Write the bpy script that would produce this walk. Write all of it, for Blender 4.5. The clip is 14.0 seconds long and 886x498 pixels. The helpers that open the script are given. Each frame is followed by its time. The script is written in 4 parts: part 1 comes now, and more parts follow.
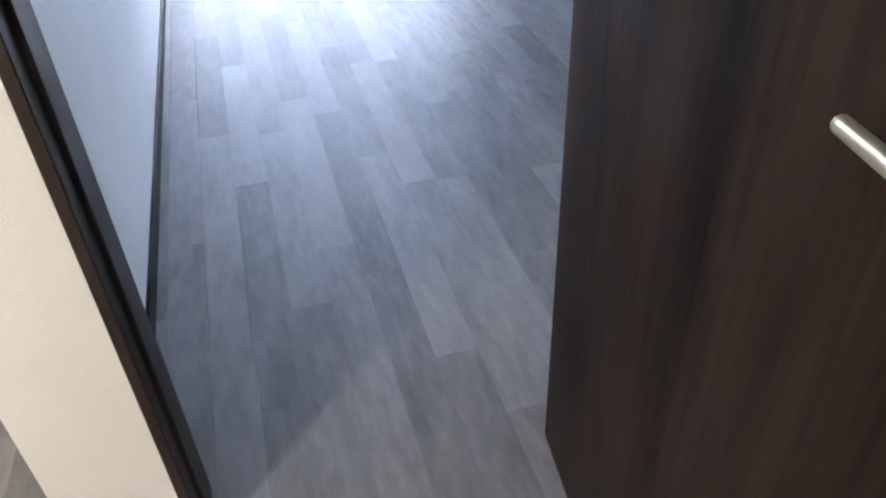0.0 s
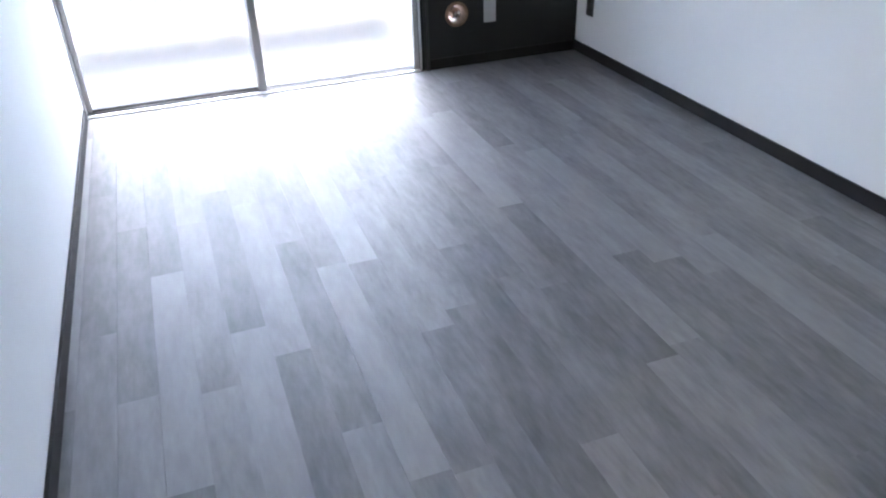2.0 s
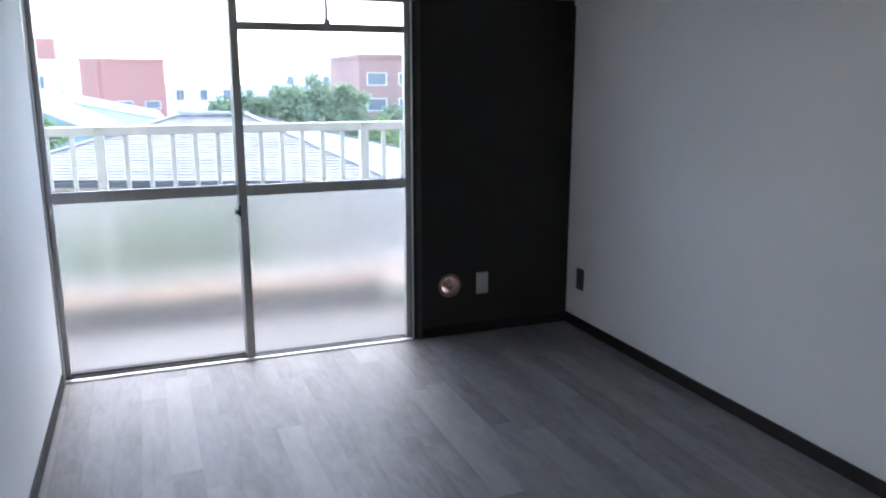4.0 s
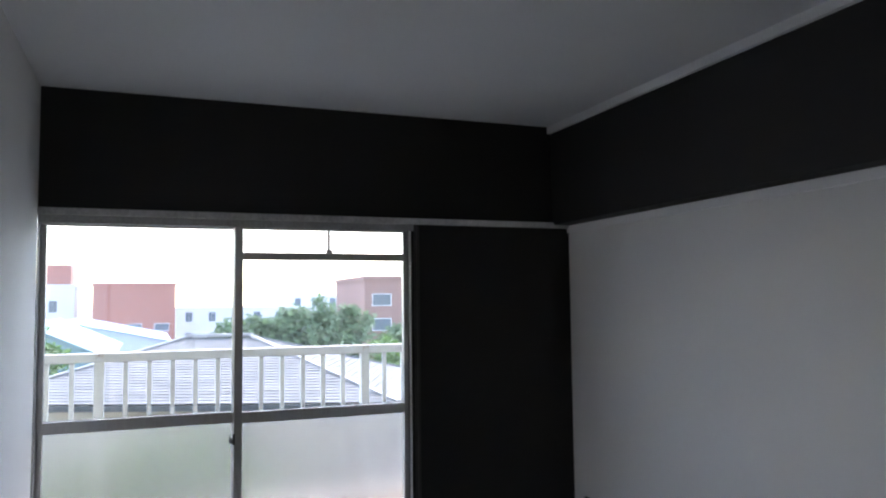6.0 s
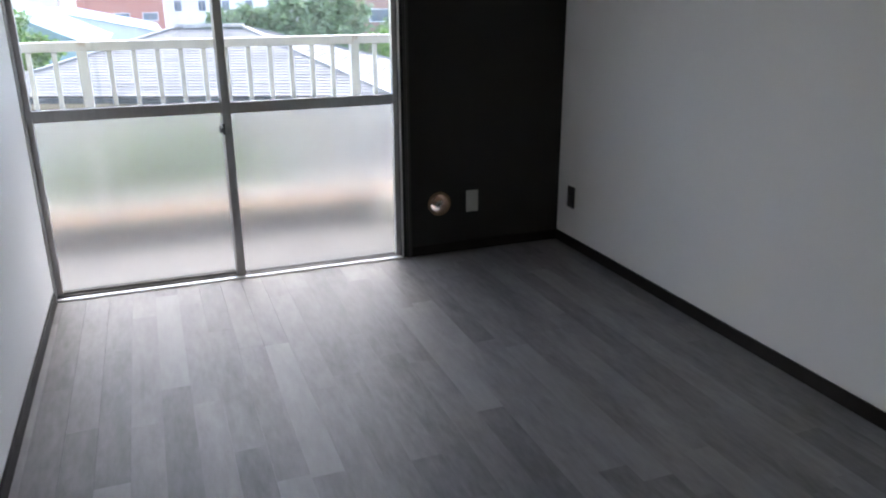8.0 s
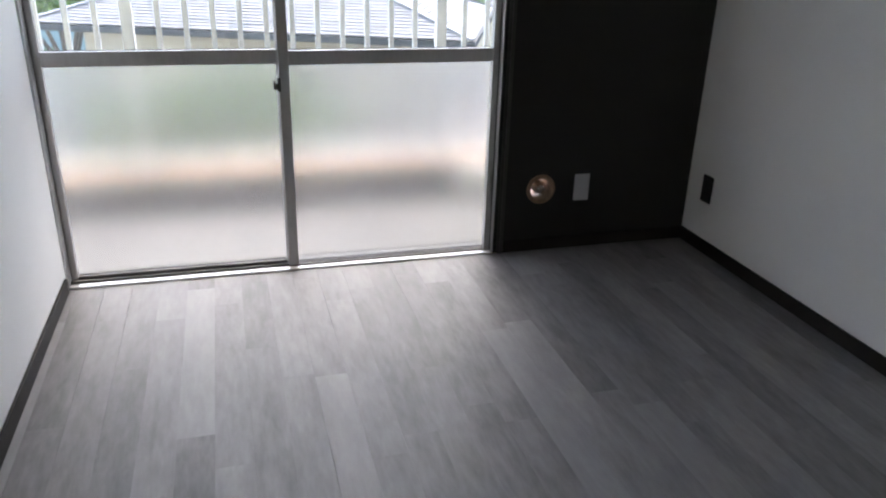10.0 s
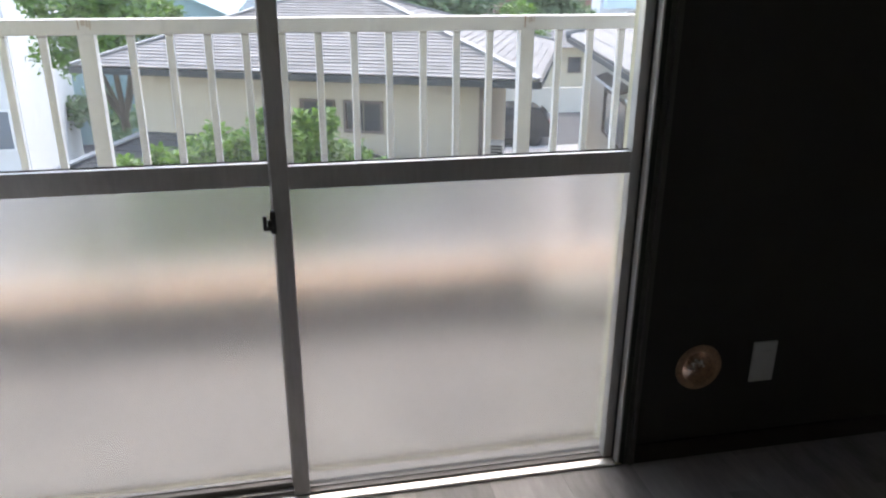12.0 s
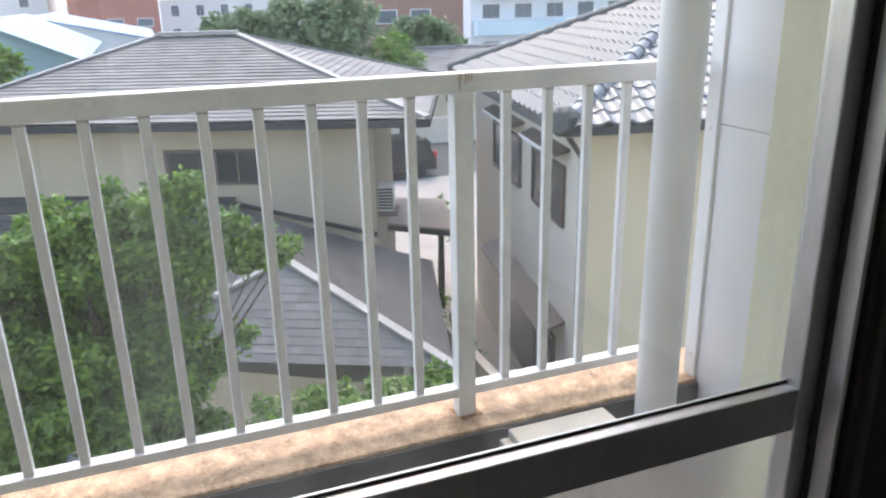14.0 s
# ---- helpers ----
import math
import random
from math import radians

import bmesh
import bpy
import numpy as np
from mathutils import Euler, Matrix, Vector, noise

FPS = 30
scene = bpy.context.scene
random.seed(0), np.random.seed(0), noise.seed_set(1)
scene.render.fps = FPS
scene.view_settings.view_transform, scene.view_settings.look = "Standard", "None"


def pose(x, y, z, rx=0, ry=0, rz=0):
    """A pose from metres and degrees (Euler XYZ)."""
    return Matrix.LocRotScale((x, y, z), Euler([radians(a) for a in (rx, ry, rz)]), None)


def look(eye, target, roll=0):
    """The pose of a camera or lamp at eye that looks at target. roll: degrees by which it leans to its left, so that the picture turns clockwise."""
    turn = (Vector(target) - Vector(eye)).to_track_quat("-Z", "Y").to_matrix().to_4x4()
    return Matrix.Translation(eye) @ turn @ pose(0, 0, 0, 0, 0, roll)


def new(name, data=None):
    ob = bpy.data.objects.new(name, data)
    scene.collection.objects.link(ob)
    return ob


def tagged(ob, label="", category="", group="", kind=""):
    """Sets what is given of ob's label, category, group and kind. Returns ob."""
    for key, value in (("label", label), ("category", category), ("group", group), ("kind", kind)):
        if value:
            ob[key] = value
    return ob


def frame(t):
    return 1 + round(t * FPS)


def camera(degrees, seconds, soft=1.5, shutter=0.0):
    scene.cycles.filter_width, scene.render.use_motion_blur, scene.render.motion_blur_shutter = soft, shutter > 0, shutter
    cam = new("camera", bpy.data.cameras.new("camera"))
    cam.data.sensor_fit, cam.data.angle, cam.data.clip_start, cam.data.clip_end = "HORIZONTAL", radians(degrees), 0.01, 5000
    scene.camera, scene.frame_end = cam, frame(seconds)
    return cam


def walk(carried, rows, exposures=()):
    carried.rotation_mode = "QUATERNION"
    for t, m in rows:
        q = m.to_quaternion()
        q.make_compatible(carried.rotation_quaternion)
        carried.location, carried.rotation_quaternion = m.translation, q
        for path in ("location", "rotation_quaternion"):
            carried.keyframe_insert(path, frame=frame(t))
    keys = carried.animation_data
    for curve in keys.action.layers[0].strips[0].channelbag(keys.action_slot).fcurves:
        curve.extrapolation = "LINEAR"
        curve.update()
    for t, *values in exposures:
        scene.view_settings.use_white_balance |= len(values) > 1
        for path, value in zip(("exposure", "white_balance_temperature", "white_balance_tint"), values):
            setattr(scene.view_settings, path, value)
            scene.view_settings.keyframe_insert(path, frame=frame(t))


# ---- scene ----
cam = camera(60.6, 14.0, soft=2.2)
PATH = [
    (0, (-2.281, -4.662, 1.258), (-1.895, -3.121, 0.043), -2.8),
    (0.2, (-2.281, -4.554, 1.271), (-1.923, -2.996, 0.069), -2.9),
    (0.5, (-2.263, -4.421, 1.295), (-1.94, -2.842, 0.11), -3.3),
    (0.7, (-2.279, -4.325, 1.291), (-1.907, -2.751, 0.115), -1.4),
    (1, (-2.267, -4.176, 1.285), (-1.81, -2.603, 0.136), -2.9),
    (1.2, (-2.274, -4.093, 1.275), (-1.771, -2.515, 0.153), -2.4),
    (1.5, (-2.268, -3.998, 1.294), (-1.723, -2.419, 0.195), -1.8),
    (2, (-2.21, -3.84, 1.301), (-1.638, -2.225, 0.268), -1.9),
    (2.5, (-2.176, -3.721, 1.314), (-1.585, -2.068, 0.355), -1.5),
    (3, (-2.179, -3.699, 1.336), (-1.526, -1.996, 0.516), -0.4),
    (3.5, (-2.17, -3.721, 1.316), (-1.49, -1.94, 0.708), -0.2),
    (4, (-2.213, -3.693, 1.356), (-1.501, -1.873, 0.928), 0.0),
    (4.2, (-2.191, -3.694, 1.382), (-1.483, -1.86, 1.017), -0.2),
    (5, (-2.187, -3.696, 1.385), (-1.467, -1.830, 1.357), -0.3),
    (5.6, (-2.185, -3.697, 1.384), (-1.467, -1.837, 1.544), -0.5),
    (6.3, (-2.183, -3.698, 1.381), (-1.463, -1.833, 1.447), -0.8),
    (6.5, (-2.182, -3.698, 1.379), (-1.461, -1.833, 1.356), -0.8),
    (7, (-2.177, -3.705, 1.37), (-1.452, -1.855, 1.136), -0.5),
    (7.5, (-2.164, -3.709, 1.359), (-1.453, -1.89, 0.928), -0.4),
    (8, (-2.123, -3.706, 1.365), (-1.448, -1.937, 0.723), -0.3),
    (8.2, (-2.091, -3.708, 1.367), (-1.438, -1.952, 0.666), 0.1),
    (9.2, (-2.040, -3.360, 1.335), (-1.488, -1.618, 0.522), 1.0),
    (10.3, (-1.964, -2.71, 1.294), (-1.484, -0.921, 0.54), 2.1),
    (10.5, (-1.938, -2.593, 1.289), (-1.5, -0.789, 0.546), 1.7),
    (11, (-1.909, -2.264, 1.314), (-1.476, -0.454, 0.582), -0.2),
    (11.5, (-1.81, -1.928, 1.308), (-1.42, -0.101, 0.591), -0.2),
    (12, (-1.763, -1.619, 1.296), (-1.387, 0.213, 0.587), 0.3),
    (12.5, (-1.753, -1.31, 1.307), (-1.275, 0.509, 0.626), -0.4),
    (13, (-1.691, -1.011, 1.308), (-1.171, 0.803, 0.646), 0.2),
    (13.5, (-1.634, -0.757, 1.306), (-1.123, 1.066, 0.662), 0.2),
    (14, (-1.605, -0.543, 1.308), (-0.94, 1.231, 0.666), -1.3),
]
EXPOSURES = [(0, 4.45, 5800, 13), (1.0, 4.72, 6050, 13), (2.0, 4.65, 6100, 13), (3.0, 4.1, 6100, 13), (4.2, 3.2, 6300, 13), (6.5, 2.95, 6700, 13), (8.2, 3.15, 6900, 13),
             (10.5, 3.16, 7200, 13), (11.5, 2.76, 7400, 13), (12.5, 2.48, 7500, 13), (13.5, 2.46, 7700, 13), (14.0, 2.2, 7500, 13)]
walk(cam, [(t, look(eye, target, roll)) for t, eye, target, roll in PATH], EXPOSURES)

# ---- world, sun and lamps ----
world = bpy.data.worlds.new("overcast_sky")
scene.world = world
world.use_nodes = True
wn = world.node_tree.nodes
sky = wn.new("ShaderNodeTexSky")
sky.sky_type = "NISHITA"
sky.sun_disc = False
sky.sun_elevation, sky.sun_rotation = radians(57), radians(17)
sky.air_density, sky.dust_density, sky.ozone_density = 1.0, 1.4, 1.0
wn["Background"].inputs["Strength"].default_value = 0.15
world.node_tree.links.new(sky.outputs["Color"], wn["Background"].inputs["Color"])

sun_data = bpy.data.lights.new("sun", "SUN")
sun_data.energy, sun_data.angle, sun_data.color = 0.4, radians(50), (1.0, 0.965, 0.92)
sun = new("sun", sun_data)
sun.matrix_world = look((2.5, 8, 13), (0, 0, 0))


# ---- materials ----
def nodes_of(name):
    m = bpy.data.materials.new(name)
    m.use_nodes = True
    nt = m.node_tree
    return m, nt, nt.nodes["Principled BSDF"]


def add(nt, kind, **values):
    n = nt.nodes.new(kind)
    for key, v in values.items():
        n.inputs[key].default_value = v
    return n


def surface(name, base, rough=0.6, metal=0.0, vary=0.15, scale=3.0, grain=60.0, bump=0.1, stretch=(1, 1, 1), spread=0.0, tint=None, bump_distance=0.002, spec=0.5, island=0.0):
    """Base colour varied at two scales, by a stretched grain and by the object's own random number."""
    m, nt, p = nodes_of(name)
    link = nt.links.new
    co = add(nt, "ShaderNodeTexCoord")
    mp = add(nt, "ShaderNodeMapping", Scale=stretch)
    link(co.outputs["Object"], mp.inputs["Vector"])
    big = add(nt, "ShaderNodeTexNoise", Scale=scale, Detail=4.0)
    fine = add(nt, "ShaderNodeTexNoise", Scale=grain, Detail=5.0, Roughness=0.6)
    link(mp.outputs["Vector"], big.inputs["Vector"])
    link(mp.outputs["Vector"], fine.inputs["Vector"])
    s = add(nt, "ShaderNodeMath")
    s.operation = "ADD"
    link(big.outputs["Fac"], s.inputs[0])
    link(fine.outputs["Fac"], s.inputs[1])
    value = s.outputs[0]
    low, high = 0.72, 1.28
    if spread:
        info = add(nt, "ShaderNodeObjectInfo")
        k = add(nt, "ShaderNodeMath")
        k.operation = "MULTIPLY_ADD"
        link(info.outputs["Random"], k.inputs[0])
        k.inputs[1].default_value = spread
        link(value, k.inputs[2])
        value = k.outputs[0]
        low, high = 0.72, 1.28 + spread
        loc = add(nt, "ShaderNodeVectorMath")
        loc.operation = "ADD"
        link(co.outputs["Object"], loc.inputs[0])
        w = add(nt, "ShaderNodeMath")
        w.operation = "MULTIPLY"
        link(info.outputs["Random"], w.inputs[0])
        w.inputs[1].default_value = 37.0
        link(w.outputs[0], loc.inputs[1])
        link(loc.outputs[0], mp.inputs["Vector"])
    if island:
        piece = add(nt, "ShaderNodeNewGeometry")
        k = add(nt, "ShaderNodeMath")
        k.operation = "MULTIPLY_ADD"
        link(piece.outputs["Random Per Island"], k.inputs[0])
        k.inputs[1].default_value = island
        link(value, k.inputs[2])
        value = k.outputs[0]
        high += island
    r = add(nt, "ShaderNodeMapRange")
    r.inputs["From Min"].default_value, r.inputs["From Max"].default_value = low, high
    link(value, r.inputs["Value"])
    ramp = add(nt, "ShaderNodeMix")
    ramp.data_type = "RGBA"
    a = [c * (1 - vary) for c in base]
    b = [min(1, c * (1 + vary)) for c in (tint or base)]
    ramp.inputs[6].default_value, ramp.inputs[7].default_value = (*a, 1), (*b, 1)
    link(r.outputs[0], ramp.inputs[0])
    link(ramp.outputs[2], p.inputs["Base Color"])
    p.inputs["Roughness"].default_value, p.inputs["Metallic"].default_value = rough, metal
    p.inputs["Specular IOR Level"].default_value = spec
    if bump:
        bp = add(nt, "ShaderNodeBump", Strength=bump, Distance=bump_distance)
        link(fine.outputs["Fac"], bp.inputs["Height"])
        link(bp.outputs["Normal"], p.inputs["Normal"])
    return m


M_WALL = surface("white_wallpaper", (0.78, 0.77, 0.75), 0.75, vary=0.03, scale=2, grain=220, bump=0.35)
M_CREAM = surface("cream_wallpaper", (0.78, 0.74, 0.66), 0.75, vary=0.03, scale=2, grain=220, bump=0.3)
M_BLACK = surface("black_wallpaper", (0.021, 0.02, 0.02), 0.66, vary=0.12, scale=3, grain=200, bump=0.35, spec=0.35)
M_CEIL = surface("ceiling_paper", (0.72, 0.73, 0.73), 0.85, vary=0.03, scale=1.5, grain=150, bump=0.25)
M_FLOOR = surface("grey_vinyl_plank", (0.2, 0.19, 0.193), 0.58, vary=0.48, scale=3.2, grain=11, bump=0.08, stretch=(4.2, 1.0, 1), spread=0.55, spec=1.0,
                  tint=(0.204, 0.194, 0.197), bump_distance=0.0006)
M_FLOOR_PALE = surface("pale_grey_vinyl_plank", (0.262, 0.25, 0.253), 0.58, vary=0.22, scale=3.2, grain=11, bump=0.08, stretch=(4.2, 1.0, 1), spread=0.5, spec=1.0,
                       tint=(0.275, 0.263, 0.266), bump_distance=0.0006)
M_JOINT = surface("floor_underlay", (0.16, 0.155, 0.155), 0.6, vary=0.1)
M_BASE = surface("dark_baseboard", (0.02, 0.0165, 0.0152), 0.55, vary=0.15, grain=40, stretch=(4, 0.4, 4), bump=0.05, spec=0.2)
M_DOOR = surface("walnut_veneer", (0.021, 0.0128, 0.009), 0.5, vary=0.8, scale=1.1, grain=7, stretch=(9, 9, 0.5), bump=0.06, spec=0.12)
M_JAMB = surface("walnut_jamb", (0.032, 0.021, 0.015), 0.45, vary=0.35, scale=2, grain=10, stretch=(12, 12, 0.6), bump=0.06, spec=0.3)
M_ALU = surface("aluminium", (0.5, 0.49, 0.48), 0.38, metal=0.85, vary=0.1, grain=90, stretch=(1, 1, 0.2), bump=0.03)
M_ALU_DULL = surface("worn_aluminium", (0.42, 0.41, 0.4), 0.5, metal=0.6, vary=0.2, scale=8, grain=80, bump=0.06)
M_RAIL = surface("dark_worn_aluminium", (0.14, 0.135, 0.13), 0.6, metal=0.2, vary=0.2, scale=8, grain=80, bump=0.06)
M_SEAL = surface("black_rubber_seal", (0.02, 0.02, 0.02), 0.7, bump=0)
M_CASING = surface("dark_grey_casing", (0.05, 0.046, 0.045), 0.45, vary=0.2, scale=6, grain=60, stretch=(6, 6, 0.5), bump=0.06)
# near-white base puts the daylight glint along the threshold into its colour
M_SILL = surface("glint_white_threshold", (0.85, 0.85, 0.84), 0.3, metal=0.5, vary=0.05, bump=0)
M_STEEL = surface("steel", (0.55, 0.53, 0.5), 0.3, metal=1.0, vary=0.1, bump=0)
M_KAMOI = surface("painted_rail", (0.5, 0.49, 0.48), 0.6, vary=0.25, scale=9, grain=60, bump=0.15)
M_RAILW = surface("white_picture_rail", (0.8, 0.8, 0.8), 0.6, vary=0.03, bump=0.1)
M_PLATE = surface("white_plastic", (0.4, 0.395, 0.388), 0.4, vary=0.03, bump=0)
M_PLATE_DARK = surface("dark_plastic", (0.035, 0.033, 0.033), 0.4, vary=0.05, bump=0)
M_SLOT = surface("socket_slot", (0.01, 0.01, 0.01), 0.8, bump=0)
M_SLEEVE = surface("brown_sleeve", (0.27, 0.16, 0.1), 0.6, vary=0.3, scale=30, grain=120, bump=0.2)
M_SLEEVE_IN = surface("crumpled_foil", (0.85, 0.8, 0.74), 0.22, metal=0.9, vary=0.3, scale=40, bump=0.1)
M_WHITE_METAL = surface("white_painted_metal", (0.7, 0.705, 0.715), 0.45, vary=0.12, scale=6, grain=70, bump=0.08)
M_RUST = surface("rust_stain", (0.33, 0.2, 0.1), 0.8, vary=0.4, scale=25, grain=150, bump=0.3)
M_CURB = surface("weathered_orange_concrete", (0.35, 0.21, 0.12), 0.85, vary=0.4, scale=14, grain=120, bump=0.8, tint=(0.52, 0.37, 0.25))
M_CURB_IN = surface("dark_kerb_concrete", (0.045, 0.041, 0.037), 0.85, vary=0.3, scale=5, grain=80, bump=0.5)
M_SLAB = surface("balcony_concrete", (0.2, 0.19, 0.178), 0.85, vary=0.22, scale=3, grain=70, bump=0.4)
M_BLOCK = surface("grey_block", (0.5, 0.49, 0.45), 0.85, vary=0.12, scale=7, grain=90, bump=0.4)
M_PVC = surface("white_pvc", (0.71, 0.71, 0.725), 0.4, vary=0.05, scale=5, bump=0.03)
M_YELLOW = surface("yellowed_plaster", (0.66, 0.62, 0.44), 0.8, vary=0.1, scale=6, grain=90, bump=0.3)
M_GROUND = surface("town_ground", (0.3, 0.29, 0.27), 0.9, vary=0.25, scale=0.4, grain=12, bump=0.4)
M_DRIVE = surface("concrete_drive", (0.33, 0.3, 0.275), 0.85, vary=0.12, scale=1.2, grain=30, bump=0.3)
M_CARPORT = surface("pale_brown_sheet", (0.36, 0.3, 0.265), 0.7, vary=0.1, scale=1.5, grain=20, bump=0.1)
M_ASPHALT = surface("asphalt", (0.06, 0.06, 0.062), 0.85, vary=0.2, grain=40, bump=0.4)
M_HOUSE = surface("beige_render", (0.42, 0.37, 0.29), 0.85, vary=0.08, scale=1.2, grain=50, bump=0.4)
M_HOUSE_B = surface("pale_render", (0.56, 0.51, 0.44), 0.85, vary=0.08, scale=1.2, grain=50, bump=0.4)
M_HOUSE_Y = surface("cream_render", (0.5, 0.44, 0.33), 0.85, vary=0.08, scale=1.2, grain=50, bump=0.4)
M_SLATE = surface("grey_slate", (0.215, 0.208, 0.206), 0.75, vary=0.45, scale=2.2, grain=14, bump=0.4, spread=0.3, stretch=(1, 1, 3), spec=0.3, island=0.6)
# darker copy of the grey slate, with the side slopes' shade in its colour
M_SLATE_SHADE = surface("shade_toned_slate", (0.085, 0.082, 0.082), 0.85, vary=0.4, scale=2.2, grain=14, bump=0.4, spread=0.2, spec=0.2, island=0.6)
M_RIDGE = surface("ridge_metal", (0.29, 0.285, 0.285), 0.6, vary=0.2, bump=0.1)
M_KAWARA = surface("glazed_roof_tile", (0.165, 0.185, 0.205), 0.26, vary=0.2, scale=4, grain=30, bump=0.1)
M_KAWARA_D = surface("dark_ridge_tile", (0.05, 0.06, 0.062), 0.45, vary=0.3, scale=4, grain=30, bump=0.2)
M_GUTTER = surface("dark_gutter", (0.03, 0.035, 0.038), 0.7, vary=0.15, bump=0.05)
M_BROWN = surface("brown_awning", (0.1, 0.075, 0.065), 0.6, vary=0.2, bump=0.1)
M_SOFFIT = surface("eave_soffit", (0.4, 0.36, 0.3), 0.8, vary=0.1, bump=0.1)
M_BARK = surface("bark", (0.1, 0.08, 0.06), 0.9, vary=0.4, scale=8, grain=40, bump=0.8, stretch=(1, 1, 0.3))
M_ORANGE = surface("orange_cladding", (0.36, 0.155, 0.12), 0.7, vary=0.08, scale=0.2, grain=4, bump=0.1)
M_REDBRICK = surface("red_brick_far", (0.3, 0.17, 0.14), 0.85, vary=0.2, scale=0.3, grain=4, bump=0.2)
M_BLUE = surface("blue_sheet_roof", (0.25, 0.37, 0.62), 0.5, vary=0.12, scale=0.3, grain=5, bump=0.1)
M_TEAL = surface("teal_sheet_roof", (0.2, 0.32, 0.34), 0.5, vary=0.12, scale=0.3, grain=5, bump=0.1)
M_APT_BLUE = surface("blue_balcony_panel", (0.5, 0.64, 0.7), 0.7, vary=0.06, scale=0.4, grain=8, bump=0.1)
M_APT = surface("pale_blue_render", (0.68, 0.71, 0.75), 0.8, vary=0.06, scale=0.4, grain=8, bump=0.1)
M_PALE = surface("pale_far_render", (0.62, 0.62, 0.62), 0.85, vary=0.08, scale=0.3, grain=6, bump=0.1)
M_CAR_BLACK = surface("black_car_paint", (0.012, 0.014, 0.018), 0.2, vary=0.05, bump=0)
M_CAR_WHITE = surface("white_car_paint", (0.75, 0.76, 0.78), 0.25, vary=0.03, bump=0)
M_TYRE = surface("tyre", (0.02, 0.02, 0.02), 0.8, bump=0)
M_TAIL = surface("tail_light_red", (0.5, 0.01, 0.01), 0.3, bump=0)


def leaf_material(name, base, tint):
    m, nt, p = nodes_of(name)
    g = add(nt, "ShaderNodeNewGeometry")
    mix = add(nt, "ShaderNodeMix")
    mix.data_type = "RGBA"
    mix.inputs[6].default_value, mix.inputs[7].default_value = (*base, 1), (*tint, 1)
    nt.links.new(g.outputs["Random Per Island"], mix.inputs[0])
    nt.links.new(mix.outputs[2], p.inputs["Base Color"])
    p.inputs["Roughness"].default_value = 0.42
    tr = add(nt, "ShaderNodeBsdfTranslucent")
    nt.links.new(mix.outputs[2], tr.inputs["Color"])
    sh = add(nt, "ShaderNodeMixShader", Fac=0.35)
    nt.links.new(p.outputs[0], sh.inputs[1])
    nt.links.new(tr.outputs[0], sh.inputs[2])
    nt.links.new(sh.outputs[0], nt.nodes["Material Output"].inputs["Surface"])
    return m


M_LEAF = leaf_material("fresh_leaf", (0.04, 0.115, 0.018), (0.19, 0.34, 0.06))
# paler far foliage: the haze of distance is put into its leaf colours
M_LEAF_HAZED = leaf_material("hazed_far_leaf", (0.08, 0.145, 0.065), (0.22, 0.32, 0.16))


def glass_material(name, rough, colour=(1, 1, 1)):
    m, nt, p = nodes_of(name)
    p.inputs["Base Color"].default_value = (*colour, 1)
    p.inputs["Roughness"].default_value = rough
    p.inputs["IOR"].default_value = 1.45
    p.inputs["Transmission Weight"].default_value = 1.0
    return m, nt, p


M_CLEAR, clear_nt, clear_p = glass_material("clear_glass", 0.0, (0.97, 0.985, 0.98))
# rain-streaked dust on the panes
dc = add(clear_nt, "ShaderNodeTexCoord")
dm = add(clear_nt, "ShaderNodeMapping", Scale=(14, 14, 1.2))
dust = add(clear_nt, "ShaderNodeTexNoise", Scale=1.0, Detail=5.0, Roughness=0.65)
dr = add(clear_nt, "ShaderNodeMapRange")
dr.inputs["From Min"].default_value, dr.inputs["From Max"].default_value = 0.35, 0.75
dr.inputs["To Min"].default_value, dr.inputs["To Max"].default_value = 0.010, 0.04
film_of_dust = add(clear_nt, "ShaderNodeBsdfTranslucent", Color=(0.8, 0.79, 0.77, 1))
dmix = add(clear_nt, "ShaderNodeMixShader")
clear_nt.links.new(dc.outputs["Object"], dm.inputs["Vector"])
clear_nt.links.new(dm.outputs["Vector"], dust.inputs["Vector"])
clear_nt.links.new(dust.outputs["Fac"], dr.inputs["Value"])
clear_nt.links.new(dr.outputs[0], dmix.inputs[0])
clear_nt.links.new(clear_p.outputs[0], dmix.inputs[1])
clear_nt.links.new(film_of_dust.outputs[0], dmix.inputs[2])
clear_nt.links.new(dmix.outputs[0], clear_nt.nodes["Material Output"].inputs["Surface"])
M_FROST, frost_nt, frost_p = glass_material("frosted_glass", 0.25, (0.92, 0.905, 0.885))
fn = add(frost_nt, "ShaderNodeTexNoise", Scale=150.0, Detail=3.0)
fc = add(frost_nt, "ShaderNodeTexCoord")
fm = add(frost_nt, "ShaderNodeMapping", Scale=(1, 1, 0.3))
fb = add(frost_nt, "ShaderNodeBump", Strength=0.55, Distance=0.0012)
frost_nt.links.new(fc.outputs["Object"], fm.inputs["Vector"])
frost_nt.links.new(fm.outputs["Vector"], fn.inputs["Vector"])
frost_nt.links.new(fn.outputs["Fac"], fb.inputs["Height"])
frost_nt.links.new(fb.outputs["Normal"], frost_p.inputs["Normal"])
milk = add(frost_nt, "ShaderNodeBsdfTranslucent", Color=(0.86, 0.85, 0.84, 1))
milk_mix = add(frost_nt, "ShaderNodeMixShader", Fac=0.03)
frost_nt.links.new(frost_p.outputs[0], milk_mix.inputs[1])
frost_nt.links.new(milk.outputs[0], milk_mix.inputs[2])
frost_nt.links.new(milk_mix.outputs[0], frost_nt.nodes["Material Output"].inputs["Surface"])
